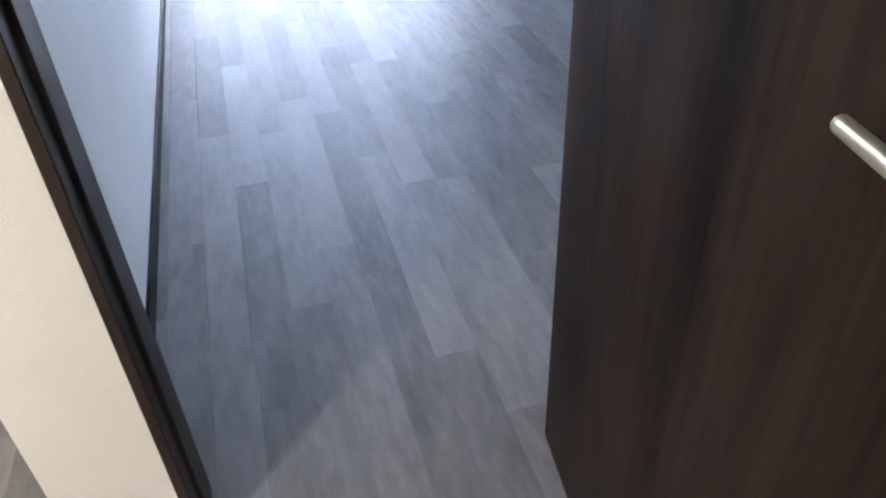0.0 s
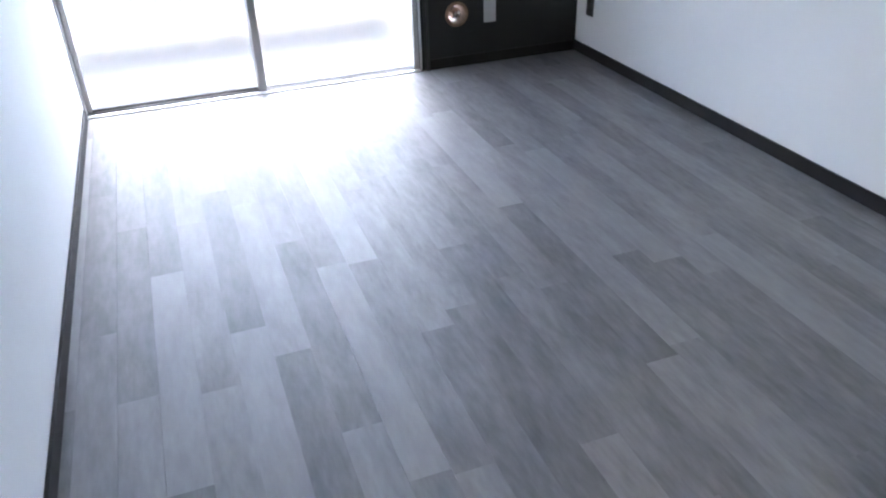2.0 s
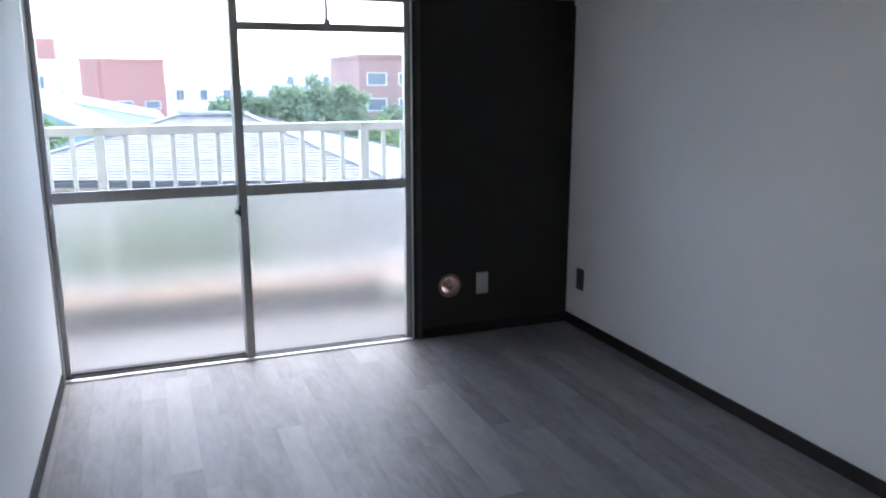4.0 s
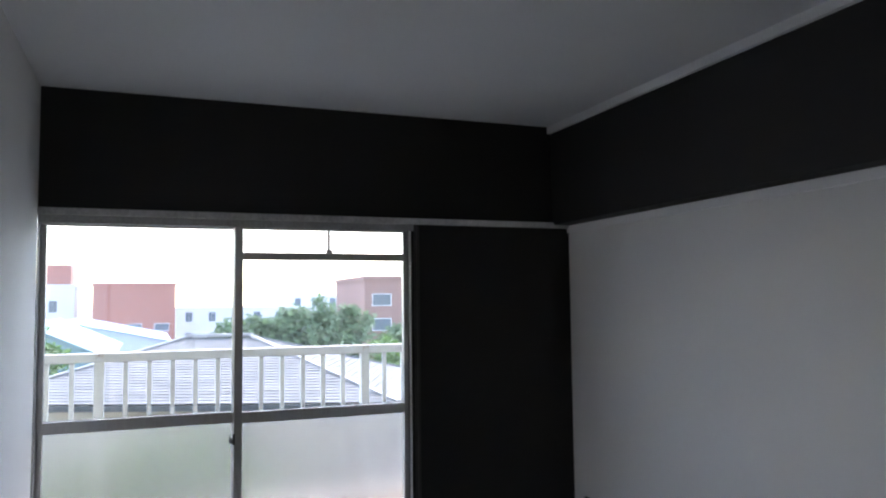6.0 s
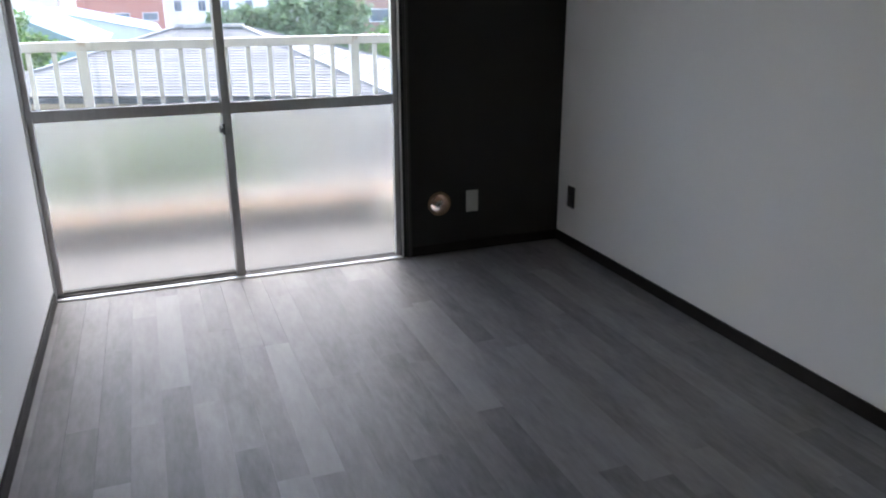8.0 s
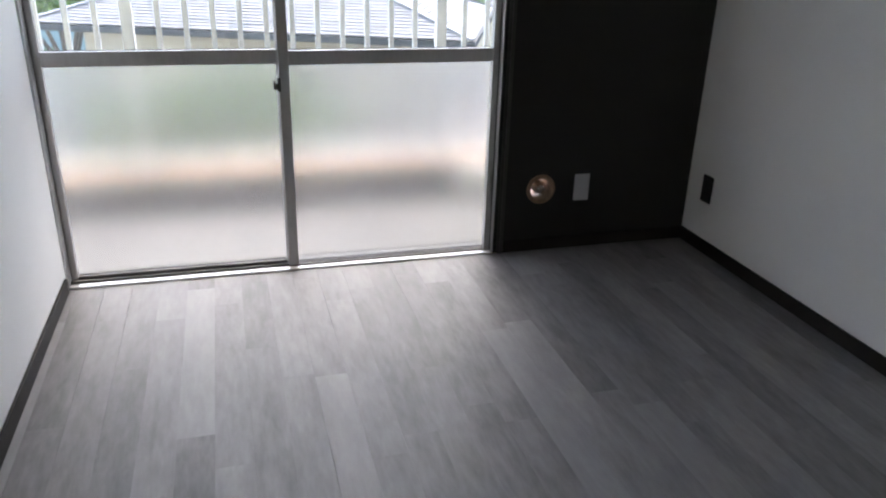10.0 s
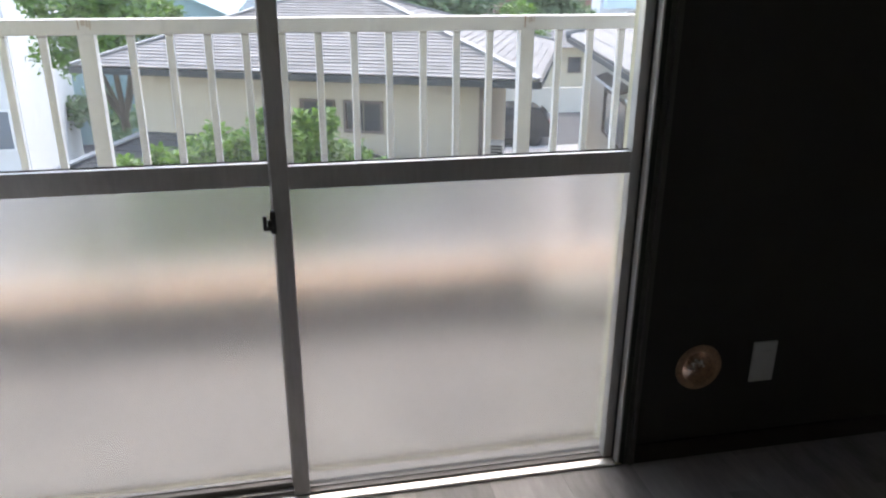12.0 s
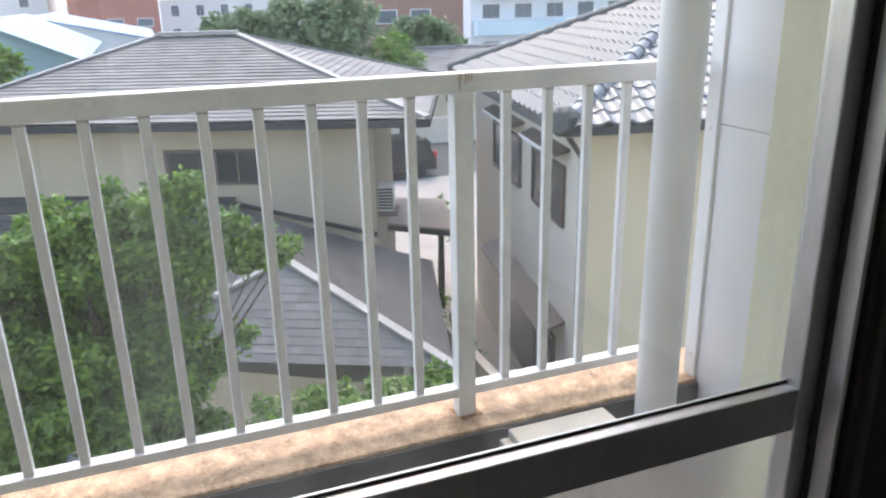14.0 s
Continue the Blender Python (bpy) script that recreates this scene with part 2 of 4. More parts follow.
M_PANE = surface("dark_window_glass", (0.04, 0.045, 0.05), 0.08, vary=0.2, scale=1, bump=0)
M_PANE_FAR = surface("far_window_glass", (0.12, 0.15, 0.18), 0.15, vary=0.2, scale=1, bump=0)
M_DIFFUSER, dn, dp = nodes_of("lamp_diffuser")
dp.inputs["Base Color"].default_value = (0.9, 0.88, 0.82, 1)
dp.inputs["Emission Color"].default_value = (1.0, 0.92, 0.82, 1)
dp.inputs["Emission Strength"].default_value = 18.04


# ---- building helpers ----
def box(bm, a, b):
    """A box between two opposite corners."""
    lo, hi = [min(p) for p in zip(a, b)], [max(p) for p in zip(a, b)]
    m = Matrix.Translation([(p + q) / 2 for p, q in zip(lo, hi)]) @ Matrix.Diagonal((*[q - p for p, q in zip(lo, hi)], 1))
    return bmesh.ops.create_cube(bm, size=1, matrix=m)["verts"]


def tube(bm, p, q, r, r2=None, n=16, caps=True):
    """A round bar from p to q."""
    p, q = Vector(p), Vector(q)
    m = Matrix.Translation((p + q) / 2) @ (q - p).to_track_quat("Z", "Y").to_matrix().to_4x4()
    return bmesh.ops.create_cone(bm, segments=n, radius1=r, radius2=r if r2 is None else r2, depth=(q - p).length, cap_ends=caps, matrix=m)["verts"]


def soften(bm, width, segments=2):
    bmesh.ops.bevel(bm, geom=bm.edges[:], offset=width, segments=segments, affect="EDGES", profile=0.6, clamp_overlap=True)


def slab(bm, corners, thick):
    """A flat panel with thickness downwards along its normal; corners run counter-clockwise seen from its face."""
    c = [Vector(p) for p in corners]
    n = (c[1] - c[0]).cross(c[-1] - c[0]).normalized()
    top = [bm.verts.new(p) for p in c]
    low = [bm.verts.new(p - n * thick) for p in c]
    bm.faces.new(top)
    bm.faces.new(low[::-1])
    k = len(c)
    for i in range(k):
        bm.faces.new((top[(i + 1) % k], top[i], low[i], low[(i + 1) % k]))


def part(name, bm, material, parent=None, label="", smooth=False):
    """Links a bmesh as one mesh object under a thing or a part."""
    me = bpy.data.meshes.new(name)
    bm.normal_update()
    bm.to_mesh(me)
    bm.free()
    me.materials.append(material)
    if smooth:
        for f in me.polygons:
            f.use_smooth = True
    ob = new(name, me)
    if parent:
        ob.parent = parent
        ob.matrix_parent_inverse = Matrix.Translation(parent.matrix_basis.translation).inverted() if parent.type == "EMPTY" else Matrix()
    if label:
        ob["label"] = label
    return ob


def boxes(name, material, parent, *pairs, bevel=0.0, label=""):
    bm = bmesh.new()
    for a, b in pairs:
        box(bm, a, b)
    if bevel:
        soften(bm, bevel)
    return part(name, bm, material, parent, label)


def thing(name, at, label, category, group="", kind=""):
    ob = new(name)
    ob.empty_display_size = 0.1
    ob.location = at
    return tagged(ob, label, category, group, kind)


def setting(ob, label, category):
    return tagged(ob, label, category, kind="structure")


# ---- the room ----
XL, YB, CEIL, HEAD = -2.648, -3.665, 2.355, 1.815
OPEN_R = -0.893
HALL = -3.78


def wall_with_hole(bm, x0, x1, z0, z1, y0, y1, cx, cz, r, n=32):
    """A wall piece pierced by a round hole."""
    for y in (y0, y1):
        ring = [bm.verts.new((cx + r * math.cos(2 * math.pi * i / n), y, cz + r * math.sin(2 * math.pi * i / n))) for i in range(n)]
        rim = []
        for i in range(n):
            a = 2 * math.pi * i / n
            c, s2 = math.cos(a), math.sin(a)
            k = min(((x1 if c > 0 else x0) - cx) / c if abs(c) > 1e-6 else 9, ((z1 if s2 > 0 else z0) - cz) / s2 if abs(s2) > 1e-6 else 9)
            rim.append(bm.verts.new((cx + k * c, y, cz + k * s2)))
        for i in range(n):
            j = (i + 1) % n
            f = (ring[i], rim[i], rim[j], ring[j])
            bm.faces.new(f if y == y0 else f[::-1])
        if y == y0:
            first = ring
    for i in range(n):
        j = (i + 1) % n
        bm.faces.new((first[i], first[j], ring[j], ring[i]))


bm = bmesh.new()
box(bm, (XL - 0.12, 0, HEAD), (0.12, 0.16, 2.5))
box(bm, (OPEN_R, 0, -0.25), (-0.83, 0.16, HEAD))
box(bm, (-0.63, 0, -0.25), (0.12, 0.16, HEAD))
box(bm, (-0.83, 0, 0.38), (-0.63, 0.16, HEAD))
box(bm, (-0.83, 0, -0.25), (-0.63, 0.16, 0.18))
wall_with_hole(bm, -0.83, -0.63, 0.18, 0.38, 0, 0.16, -0.729, 0.281, 0.056)
setting(part("wall_north", bm, M_BLACK), "black papered wall around the balcony window", "wall")
setting(boxes("wall_east", M_WALL, None, ((0, HALL, -0.1), (0.12, 0, 2.45))), "white papered side wall with a dark baseboard", "wall")
setting(boxes("wall_west", M_WALL, None, ((XL - 0.082, YB + 0.0005, -0.1), (XL, 0, 2.45))), "white papered side wall beside the window", "wall")
setting(boxes("beam", M_BLACK, None, ((-0.105, YB, 1.803), (-0.001, -0.001, CEIL - 0.002)), bevel=0.003), "black papered beam along the side wall below the ceiling", "beam")
setting(boxes("wall_south", M_WALL, None, ((XL - 0.081, HALL, -0.1), (-2.549, YB, 2.45)), ((-1.79, HALL, -0.1), (0, YB, 2.45)),
              ((-2.56, HALL, 2.04), (-1.79, YB, 2.45))), "white partition wall with a doorway to the hall", "wall")
setting(boxes("ceiling", M_CEIL, None, ((XL - 0.12, HALL, CEIL), (0.12, 0.16, CEIL + 0.12))), "plain off-white papered ceiling", "ceiling")
setting(boxes("trim", M_RAILW, None, ((-0.128, YB, CEIL - 0.04), (-0.1045, -0.002, CEIL - 0.001)), bevel=0.003), "white ceiling moulding along the black beam", "moulding")
setting(boxes("trim", M_RAILW, None, ((-0.012, YB, 1.762), (-0.0005, -0.002, 1.801)), bevel=0.002), "white picture rail below the black beam", "picture rail")
setting(boxes("trim", M_KAMOI, None, ((XL, -0.022, 1.786), (-0.013, -0.0005, 1.817)), bevel=0.003), "worn grey head rail above the window", "rail")
setting(boxes("baseboard", M_BASE, None, ((-0.011, YB, 0), (-0.0005, -0.0005, 0.058)), bevel=0.002), "dark brown baseboard along the side wall", "baseboard")
setting(boxes("baseboard", M_BASE, None, ((-0.89, -0.011, 0), (-0.0115, -0.0005, 0.058)), bevel=0.002), "dark brown baseboard along the black wall", "baseboard")
setting(boxes("baseboard", M_BASE, None, ((XL + 0.0005, YB, 0), (XL + 0.011, -0.03, 0.058)), bevel=0.002), "dark brown baseboard along the white wall", "baseboard")

# hall behind the doorway
setting(boxes("wall_hall_north", M_CREAM, None, ((-2.734, HALL - 0.004, -0.1), (-2.549, HALL, 2.45)), ((-1.775, HALL - 0.004, -0.1), (-0.9, HALL, 2.45)),
              ((-2.734, HALL - 0.004, 2.085), (-0.9, HALL, 2.45))), "cream papered hall side of the partition", "wall")
setting(boxes("wall_hall_south", M_CREAM, None, ((-4.6, -5.9, -0.1), (-0.9, -5.78, 2.45))), "cream papered hall wall", "wall")
setting(boxes("wall_hall_east", M_CREAM, None, ((-0.9, -5.9, -0.1), (-0.78, HALL, 2.45))), "cream papered hall end wall", "wall")
setting(boxes("wall_hall_west", M_CREAM, None, ((-4.6, -5.78, -0.1), (-4.48, -2.5, 2.45)), ((-4.48, -2.62, -0.1), (-2.735, -2.5, 2.45)),
              ((-2.734, HALL, -0.1), (XL - 0.083, -2.5, 2.45))), "cream papered walls of the neighbouring room", "wall")
setting(boxes("ceiling_hall", M_CEIL, None, ((-4.6, -5.9, 2.36), (-0.78, HALL, 2.48)), ((-4.6, HALL, 2.36), (XL - 0.121, -2.5, 2.48))), "plain hall ceiling", "ceiling")

# floor: base and planks
setting(boxes("floor_base", M_JOINT, None, ((-4.6, -5.9, -0.12), (0.12, 0.0, -0.004))), "grey underlay below the planks", "floor")
floor = new("floor")
setting(floor, "grey wood-grain plank floor, worn and softly shiny", "floor")
PW, PLEN, PHASE = 0.1007, 0.95, -1.706
PALE = {(-1.807, -1.777), (-1.907, -2.708), (-2.21, -2.956), (-2.21, -1.056), (-2.512, -1.2), (-1.303, -2.2)}
ENDS = {-1.807: -1.777, -1.907: -2.708, -2.21: -2.956}
plank_mesh = {}


def plank(x0, x1, y0, y1, mat):
    key = (round(x1 - x0, 3), round(y1 - y0, 3), mat.name)
    if key not in plank_mesh:
        bm = bmesh.new()
        w, l = key[0] / 2 - 0.00015, key[1] / 2 - 0.00015
        slab(bm, [(-w, -l, 0), (w, -l, 0), (w, l, 0), (-w, l, 0)], 0.0035)
        me = bpy.data.meshes.new("plank")
        bm.to_mesh(me)
        bm.free()
        me.materials.append(mat)
        plank_mesh[key] = me
    ob = new("plank", plank_mesh[key])
    ob.parent = floor
    ob.location = ((x0 + x1) / 2, (y0 + y1) / 2, 0)


def lay(x_from, x_to, y_from, y_to, seed):
    """Rows of planks on one running grid, cut at the edges of the field."""
    rnd = random.Random(seed)
    k = math.floor((x_from - PHASE) / PW)
    while PHASE + k * PW < x_to - 0.004:
        g0 = round(PHASE + k * PW, 3)
        x0, x1 = max(g0, x_from), min(g0 + PW, x_to)
        near = [e for e in ENDS if abs(e - g0) < 0.02]
        end = ENDS[near[0]] if near else -1.0 - rnd.uniform(0, PLEN)
        n = math.floor((y_from - end) / PLEN)
        while end + n * PLEN < y_to - 0.004:
            a = end + n * PLEN
            y0, y1 = max(a, y_from), min(a + PLEN, y_to)
            pale = rnd.random() < 0.07 or any(abs(px - g0) < 0.02 and abs(py - a) < 0.03 for px, py in PALE)
            if y1 - y0 > 0.004 and x1 - x0 > 0.004:
                plank(x0, x1, y0, y1, M_FLOOR_PALE if pale else M_FLOOR)
            n += 1
        k += 1


# ---- window ----
window = setting(thing("window_1", (-1.77, 0.05, 0), "", ""), "aluminium sliding balcony window, closed, frosted below and clear above", "window")
bm = bmesh.new()
box(bm, (XL, 0.002, 1.752), (OPEN_R, 0.12, 1.786))
soften(bm, 0.002, 1)
part("window_frame", bm, M_ALU_DULL, window, "worn grey aluminium frame")
boxes("frame_jamb", M_ALU_DULL, window, ((XL, 0.002, -0.01), (XL + 0.0075, 0.12, 1.752)), bevel=0.002)
boxes("frame_jamb", M_ALU, window, ((-0.9435, -0.011, 0.009), (-0.937, 0.0195, 1.752)), bevel=0.002)
# solid black piece in place of the shade inside the jamb's gap
boxes("jamb_gap_shade", M_SEAL, window, ((-0.9365, 0.0, 0.0), (-0.918, 0.0195, 1.752)), label="black strip standing in for the shaded gap beside the jamb")
boxes("frame_jamb", M_ALU_DULL, window, ((-0.9435, 0.02, -0.01), (-0.918, 0.0575, 1.752)), bevel=0.002)
boxes("bottom_frame", M_RAIL, window, ((XL + 0.008, 0.02, -0.05), (-0.945, 0.12, 0.006)), bevel=0.002, label="dull dark aluminium bottom track")
boxes("jamb_seal", M_SEAL, window, ((-0.9445, 0.012, 0.008), (-0.9437, 0.05, 1.75)))
bm = bmesh.new()
box(bm, (XL + 0.008, -0.007, -0.003), (-0.945, 0.0195, 0.0085))
soften(bm, 0.002, 1)
part("threshold", bm, M_SILL, window, "shiny metal threshold strip, whitened for its glint")
bm = bmesh.new()
box(bm, (-0.9175, -0.004, 0), (-0.9065, 0.1, 1.785))
box(bm, (-0.9058, -0.012, 0), (-0.8925, 0.1, 1.785))
part("window_casing", bm, M_CASING, window, "black wooden casing")
for y in (0.035, 0.072):
    boxes("track", M_RAIL, window, ((XL + 0.0085, y, 0.0061), (-0.9455, y + 0.006, 0.014)))


def sash(x0, x1, y0, left, transom):
    y1 = y0 + 0.033
    bm = bmesh.new()
    wl, wr = (0.024, 0.04) if left else (0.04, 0.026)
    foot = 0.022 if left else 0.0135
    box(bm, (x0, y0, 0.010), (x0 + wl, y1, 1.757))
    box(bm, (x1 - wr, y0, 0.010), (x1, y1, 1.757))
    soften(bm, 0.003)
    s = part("sash", bm, M_ALU, window)
    gx0, gx1 = x0 + wl, x1 - wr
    boxes("sash_rail", M_RAIL, s, ((gx0, y0 + 0.002, 0.0085), (gx1, y1 - 0.002, foot)), bevel=0.002)
    boxes("sash_rail", M_ALU, s, ((gx0, y0 + 0.002, 0.824), (gx1, y1 - 0.002, 0.877)), bevel=0.002)
    boxes("sash_rail", M_ALU, s, ((gx0, y0 + 0.002, 1.744), (gx1, y1 - 0.002, 1.757)), bevel=0.002)
    top = 1.744
    if transom:
        boxes("transom_bar", M_ALU, s, ((gx0, y0 + 0.001, 1.597), (gx1, y1 - 0.001, 1.634)), bevel=0.002)
        cx = -1.356
        boxes("transom_post", M_ALU, s, ((cx - 0.007, y0 + 0.004, 1.634), (cx + 0.007, y1 - 0.004, 1.744)), bevel=0.002)
        boxes("vent_knob", M_ALU_DULL, s, ((cx - 0.016, y0 - 0.006, 1.632), (cx + 0.016, y0 + 0.003, 1.652)), bevel=0.002)
    panes = [("frosted_pane", M_FROST, gx0, gx1, foot - 0.002, 0.828), ("clear_pane", M_CLEAR, gx0, gx1, 0.870, 1.599 if transom else 1.746)]
    if transom:
        panes += [("clear_pane", M_CLEAR, gx0, -1.363, 1.632, 1.746), ("clear_pane", M_CLEAR, -1.349, gx1, 1.632, 1.746)]
    for name, mat, a, b, z0, z1 in panes:
        p = boxes(name, mat, s, ((a - 0.002, y0 + 0.022, z0), (b + 0.002, y0 + 0.026, z1)))
        p.visible_shadow = False
    for z in (foot + 0.001, 0.823, 0.8785):
        boxes("glazing_bead", M_SEAL, s, ((gx0, y0 + 0.0195, z - 0.0012), (gx1, y0 + 0.0215, z + 0.0012)))
    return s


left_sash = sash(XL + 0.0078, -1.776, 0.058, True, False)
right_sash = sash(-1.812, -0.944, 0.021, False, True)
bm = bmesh.new()
box(bm, (-1.818, 0.008, 0.728), (-1.806, 0.022, 0.78))
box(bm, (-1.830, 0.002, 0.738), (-1.812, 0.012, 0.748))
box(bm, (-1.834, 0.002, 0.738), (-1.825, 0.012, 0.772))
box(bm, (-1.824, 0.004, 0.744), (-1.813, 0.014, 0.762))
soften(bm, 0.002)
part("crescent_latch", bm, M_PLATE_DARK, window, "dark crescent window latch")

# ---- doorway and door ----
frame_thing = setting(thing("door_frame", (-2.18, -3.72, 0), "", ""), "dark walnut door frame", "door frame")
JY0, JY1 = HALL - 0.012, YB + 0.004
for side, x in ((-1, -2.522), (1, -1.814)):
    bm = bmesh.new()
    box(bm, (x, JY0 + 0.05, 0), (x + side * 0.0265, JY1, 2.05))
    box(bm, (x + side * 0.008, JY0, 0), (x + side * 0.0265, JY0 + 0.049, 2.06))
    soften(bm, 0.002, 1)
    part("jamb", bm, M_JAMB, frame_thing)
    boxes("stop_seal", M_SEAL, frame_thing, ((x + side * 0.010, JY0 + 0.040, 0), (x + side * 0.020, JY0 + 0.0495, 2.05)))
boxes("head", M_JAMB, frame_thing, ((-2.522, JY0, 2.02), (-1.814, JY1, 2.06)), bevel=0.002)

door = setting(thing("door_1", (-1.842, -3.745, 0), "", ""), "dark walnut veneer hall door, standing open", "door")
swing = Matrix.Translation((-1.856, -3.742, 0)) @ Matrix.Rotation(radians(-6), 4, "Z")
bm = bmesh.new()
box(bm, (0.0, -0.83, 0.008), (0.034, 0.0, 2.01))
soften(bm, 0.0025, 2)
bmesh.ops.transform(bm, matrix=swing, verts=bm.verts)
leaf = part("door_leaf", bm, M_DOOR, door)
bm = bmesh.new()
tube(bm, (0.0, -0.765, 1.042), (-0.05, -0.765, 1.042), 0.007)
tube(bm, (-0.048, -0.772, 1.042), (-0.048, -0.62, 1.045), 0.007, 0.0062)
bmesh.ops.create_uvsphere(bm, u_segments=12, v_segments=8, radius=0.0063, matrix=Matrix.Translation((-0.048, -0.62, 1.045)))
tube(bm, (0.0, -0.765, 1.042), (-0.006, -0.765, 1.042), 0.026)
bmesh.ops.transform(bm, matrix=swing, verts=bm.verts)
part("handle", bm, surface("pale_brass", (0.5, 0.45, 0.32), 0.4, metal=0.7, vary=0.1, bump=0), leaf, "pale satin metal lever handle", smooth=True)
for z in (1.45, 1.8):
    bm = bmesh.new()
    tube(bm, (-1.859, -3.738, z - 0.05), (-1.859, -3.738, z + 0.05), 0.006, n=12)
    part("hinge", bm, M_STEEL, door, "steel hinge", smooth=True)

# hall ceiling lamp
lamp = thing("ceiling_lamp", (-4.0, -5.3, 2.36), "round white hall ceiling lamp, lit warm", "ceiling lamp")
bm = bmesh.new()
tube(bm, (-4.0, -5.3, 2.33), (-4.0, -5.3, 2.36), 0.13, 0.14, n=32)
part("lamp_base", bm, M_PLATE, lamp)
bm = bmesh.new()
bmesh.ops.create_uvsphere(bm, u_segments=24, v_segments=12, radius=0.12, matrix=Matrix.Translation((-4.0, -5.3, 2.328)) @ Matrix.Diagonal((1, 1, 0.45, 1)))
part("diffuser", bm, M_DIFFUSER, lamp, smooth=True)


# ---- wall fittings ----
def outlet(name, at, turn, dark, label):
    o = thing(name, (0, 0, 0), label, "wall outlet")
    m = Matrix.Translation(at) @ Matrix.Rotation(radians(turn), 4, "Z")
    body, inner = (M_PLATE_DARK, M_PLATE_DARK) if dark else (M_PLATE, M_PLATE)
    bm = bmesh.new()
    box(bm, (-0.035, -0.007, -0.06), (0.035, -0.0003, 0.06))
    soften(bm, 0.003)
    bmesh.ops.transform(bm, matrix=m, verts=bm.verts)
    part("cover_plate", bm, body, o)
    bm = bmesh.new()
    box(bm, (-0.017, -0.0095, -0.034), (0.017, -0.0065, 0.034))
    soften(bm, 0.002)
    bmesh.ops.transform(bm, matrix=m, verts=bm.verts)
    insert = part("socket_insert", bm, inner, o)
    for z in (-0.017, 0.017) if dark else ():
        bm = bmesh.new()
        for x in (-0.0062, 0.0062):
            box(bm, (x - 0.0011, -0.0099, z - 0.005), (x + 0.0011, -0.0088, z + 0.005))
        bmesh.ops.transform(bm, matrix=m, verts=bm.verts)
        part("slots", bm, M_SLOT, insert)
    o.location = at
    for c in o.children:
        c.matrix_parent_inverse = Matrix.Translation(at).inverted()
    return o


outlet("wall_outlet", (-0.538, 0, 0.28), 0, False, "plain white plastic wall plate on the black wall")
outlet("wall_outlet", (0, -0.148, 0.283), -90, True, "dark plastic wall outlet on the white wall")

sleeve = thing("pipe_sleeve", (-0.729, 0, 0.281), "air-conditioner pipe hole with a brown rim, stuffed with foil", "pipe hole")
bm = bmesh.new()
n = 40
rings = []
for r, y in ((0.055, 0.15), (0.0475, 0.15), (0.0475, -0.004), (0.052, -0.009), (0.064, -0.007), (0.066, -0.0005), (0.055, -0.0005)):
    rings.append([bm.verts.new((-0.729 + r * math.cos(2 * math.pi * i / n), y, 0.281 + r * math.sin(2 * math.pi * i / n))) for i in range(n)])
for a, b in zip(rings, rings[1:] + rings[:1]):
    for i in range(n):
        bm.faces.new((a[i], a[(i + 1) % n], b[(i + 1) % n], b[i]))
bmesh.ops.recalc_face_normals(bm, faces=bm.faces[:])
part("rim", bm, M_SLEEVE, sleeve, smooth=True)
bm = bmesh.new()
rnd = random.Random(12)
PX, PZ = -0.7195, 0.2735
centre = bm.verts.new((PX - 0.002, 0.012, PZ + 0.003))
rings = [[bm.verts.new((PX + (r + rnd.uniform(-0.003, 0.003)) * math.cos(2 * math.pi * i / 18), y + rnd.uniform(-0.009, 0.009),
                        PZ + r * math.sin(2 * math.pi * i / 18))) for i in range(18)] for r, y in ((0.010, 0.018), (0.019, 0.02), (0.027, 0.03), (0.033, 0.05))]
for i in range(18):
    bm.faces.new((centre, rings[0][i], rings[0][(i + 1) % 18]))
    for a, b in zip(rings, rings[1:]):
        bm.faces.new((a[i], b[i], b[(i + 1) % 18], a[(i + 1) % 18]))
bmesh.ops.triangulate(bm, faces=bm.faces[:])
bmesh.ops.recalc_face_normals(bm, faces=bm.faces[:])
part("foil_plug", bm, M_SLEEVE_IN, sleeve, "crumpled grey foil stuffed in the hole")

# ---- balcony ----
RY, KZ, BF, END = 1.478, 0.005, -0.16, 0.052
setting(boxes("balcony_floor", M_SLAB, None, ((-5.5, 0.172, BF - 0.16), (0.3, 1.368, BF))), "pale concrete balcony floor", "balcony floor")
setting(boxes("balcony_curb", M_CURB, None, ((-5.5, 1.37, -0.45), (0.3, 1.59, KZ)), bevel=0.008), "weathered orange-brown concrete kerb of the balcony", "kerb")
# inner face and channel use one darker concrete than floor and kerb top
setting(boxes("balcony_gutter", M_CURB_IN, None, ((-5.5, 1.356, BF + 0.001), (END - 0.001, 1.3695, KZ - 0.012))), "dark concrete inner face of the balcony kerb", "kerb")
setting(boxes("balcony_drain", M_CURB_IN, None, ((-5.5, 1.16, BF + 0.0005), (END - 0.001, 1.3555, BF + 0.004))), "dark concrete drain channel along the kerb", "drain channel")
setting(boxes("balcony_step", M_SLAB, None, ((-5.5, 0.172, BF + 0.001), (END - 0.001, 0.21, -0.012))), "narrow concrete sill below the window", "sill")
setting(boxes("wall_facade", M_YELLOW, None, ((-5.5, 0.02, -5.6), (XL - 0.121, 0.17, 2.7)), ((XL - 0.12, 0.021, -5.6), (0.12, 0.16, -0.251)),
              ((0.121, 0.02, -5.6), (3.0, 0.17, 2.7)), ((XL - 0.12, 0.161, 1.79), (0.12, 0.17, 2.7)), ((XL - 0.12, 0.161, -5.6), (0.12, 0.17, -0.02))),
        "yellowed plaster facade of the apartment block", "facade")
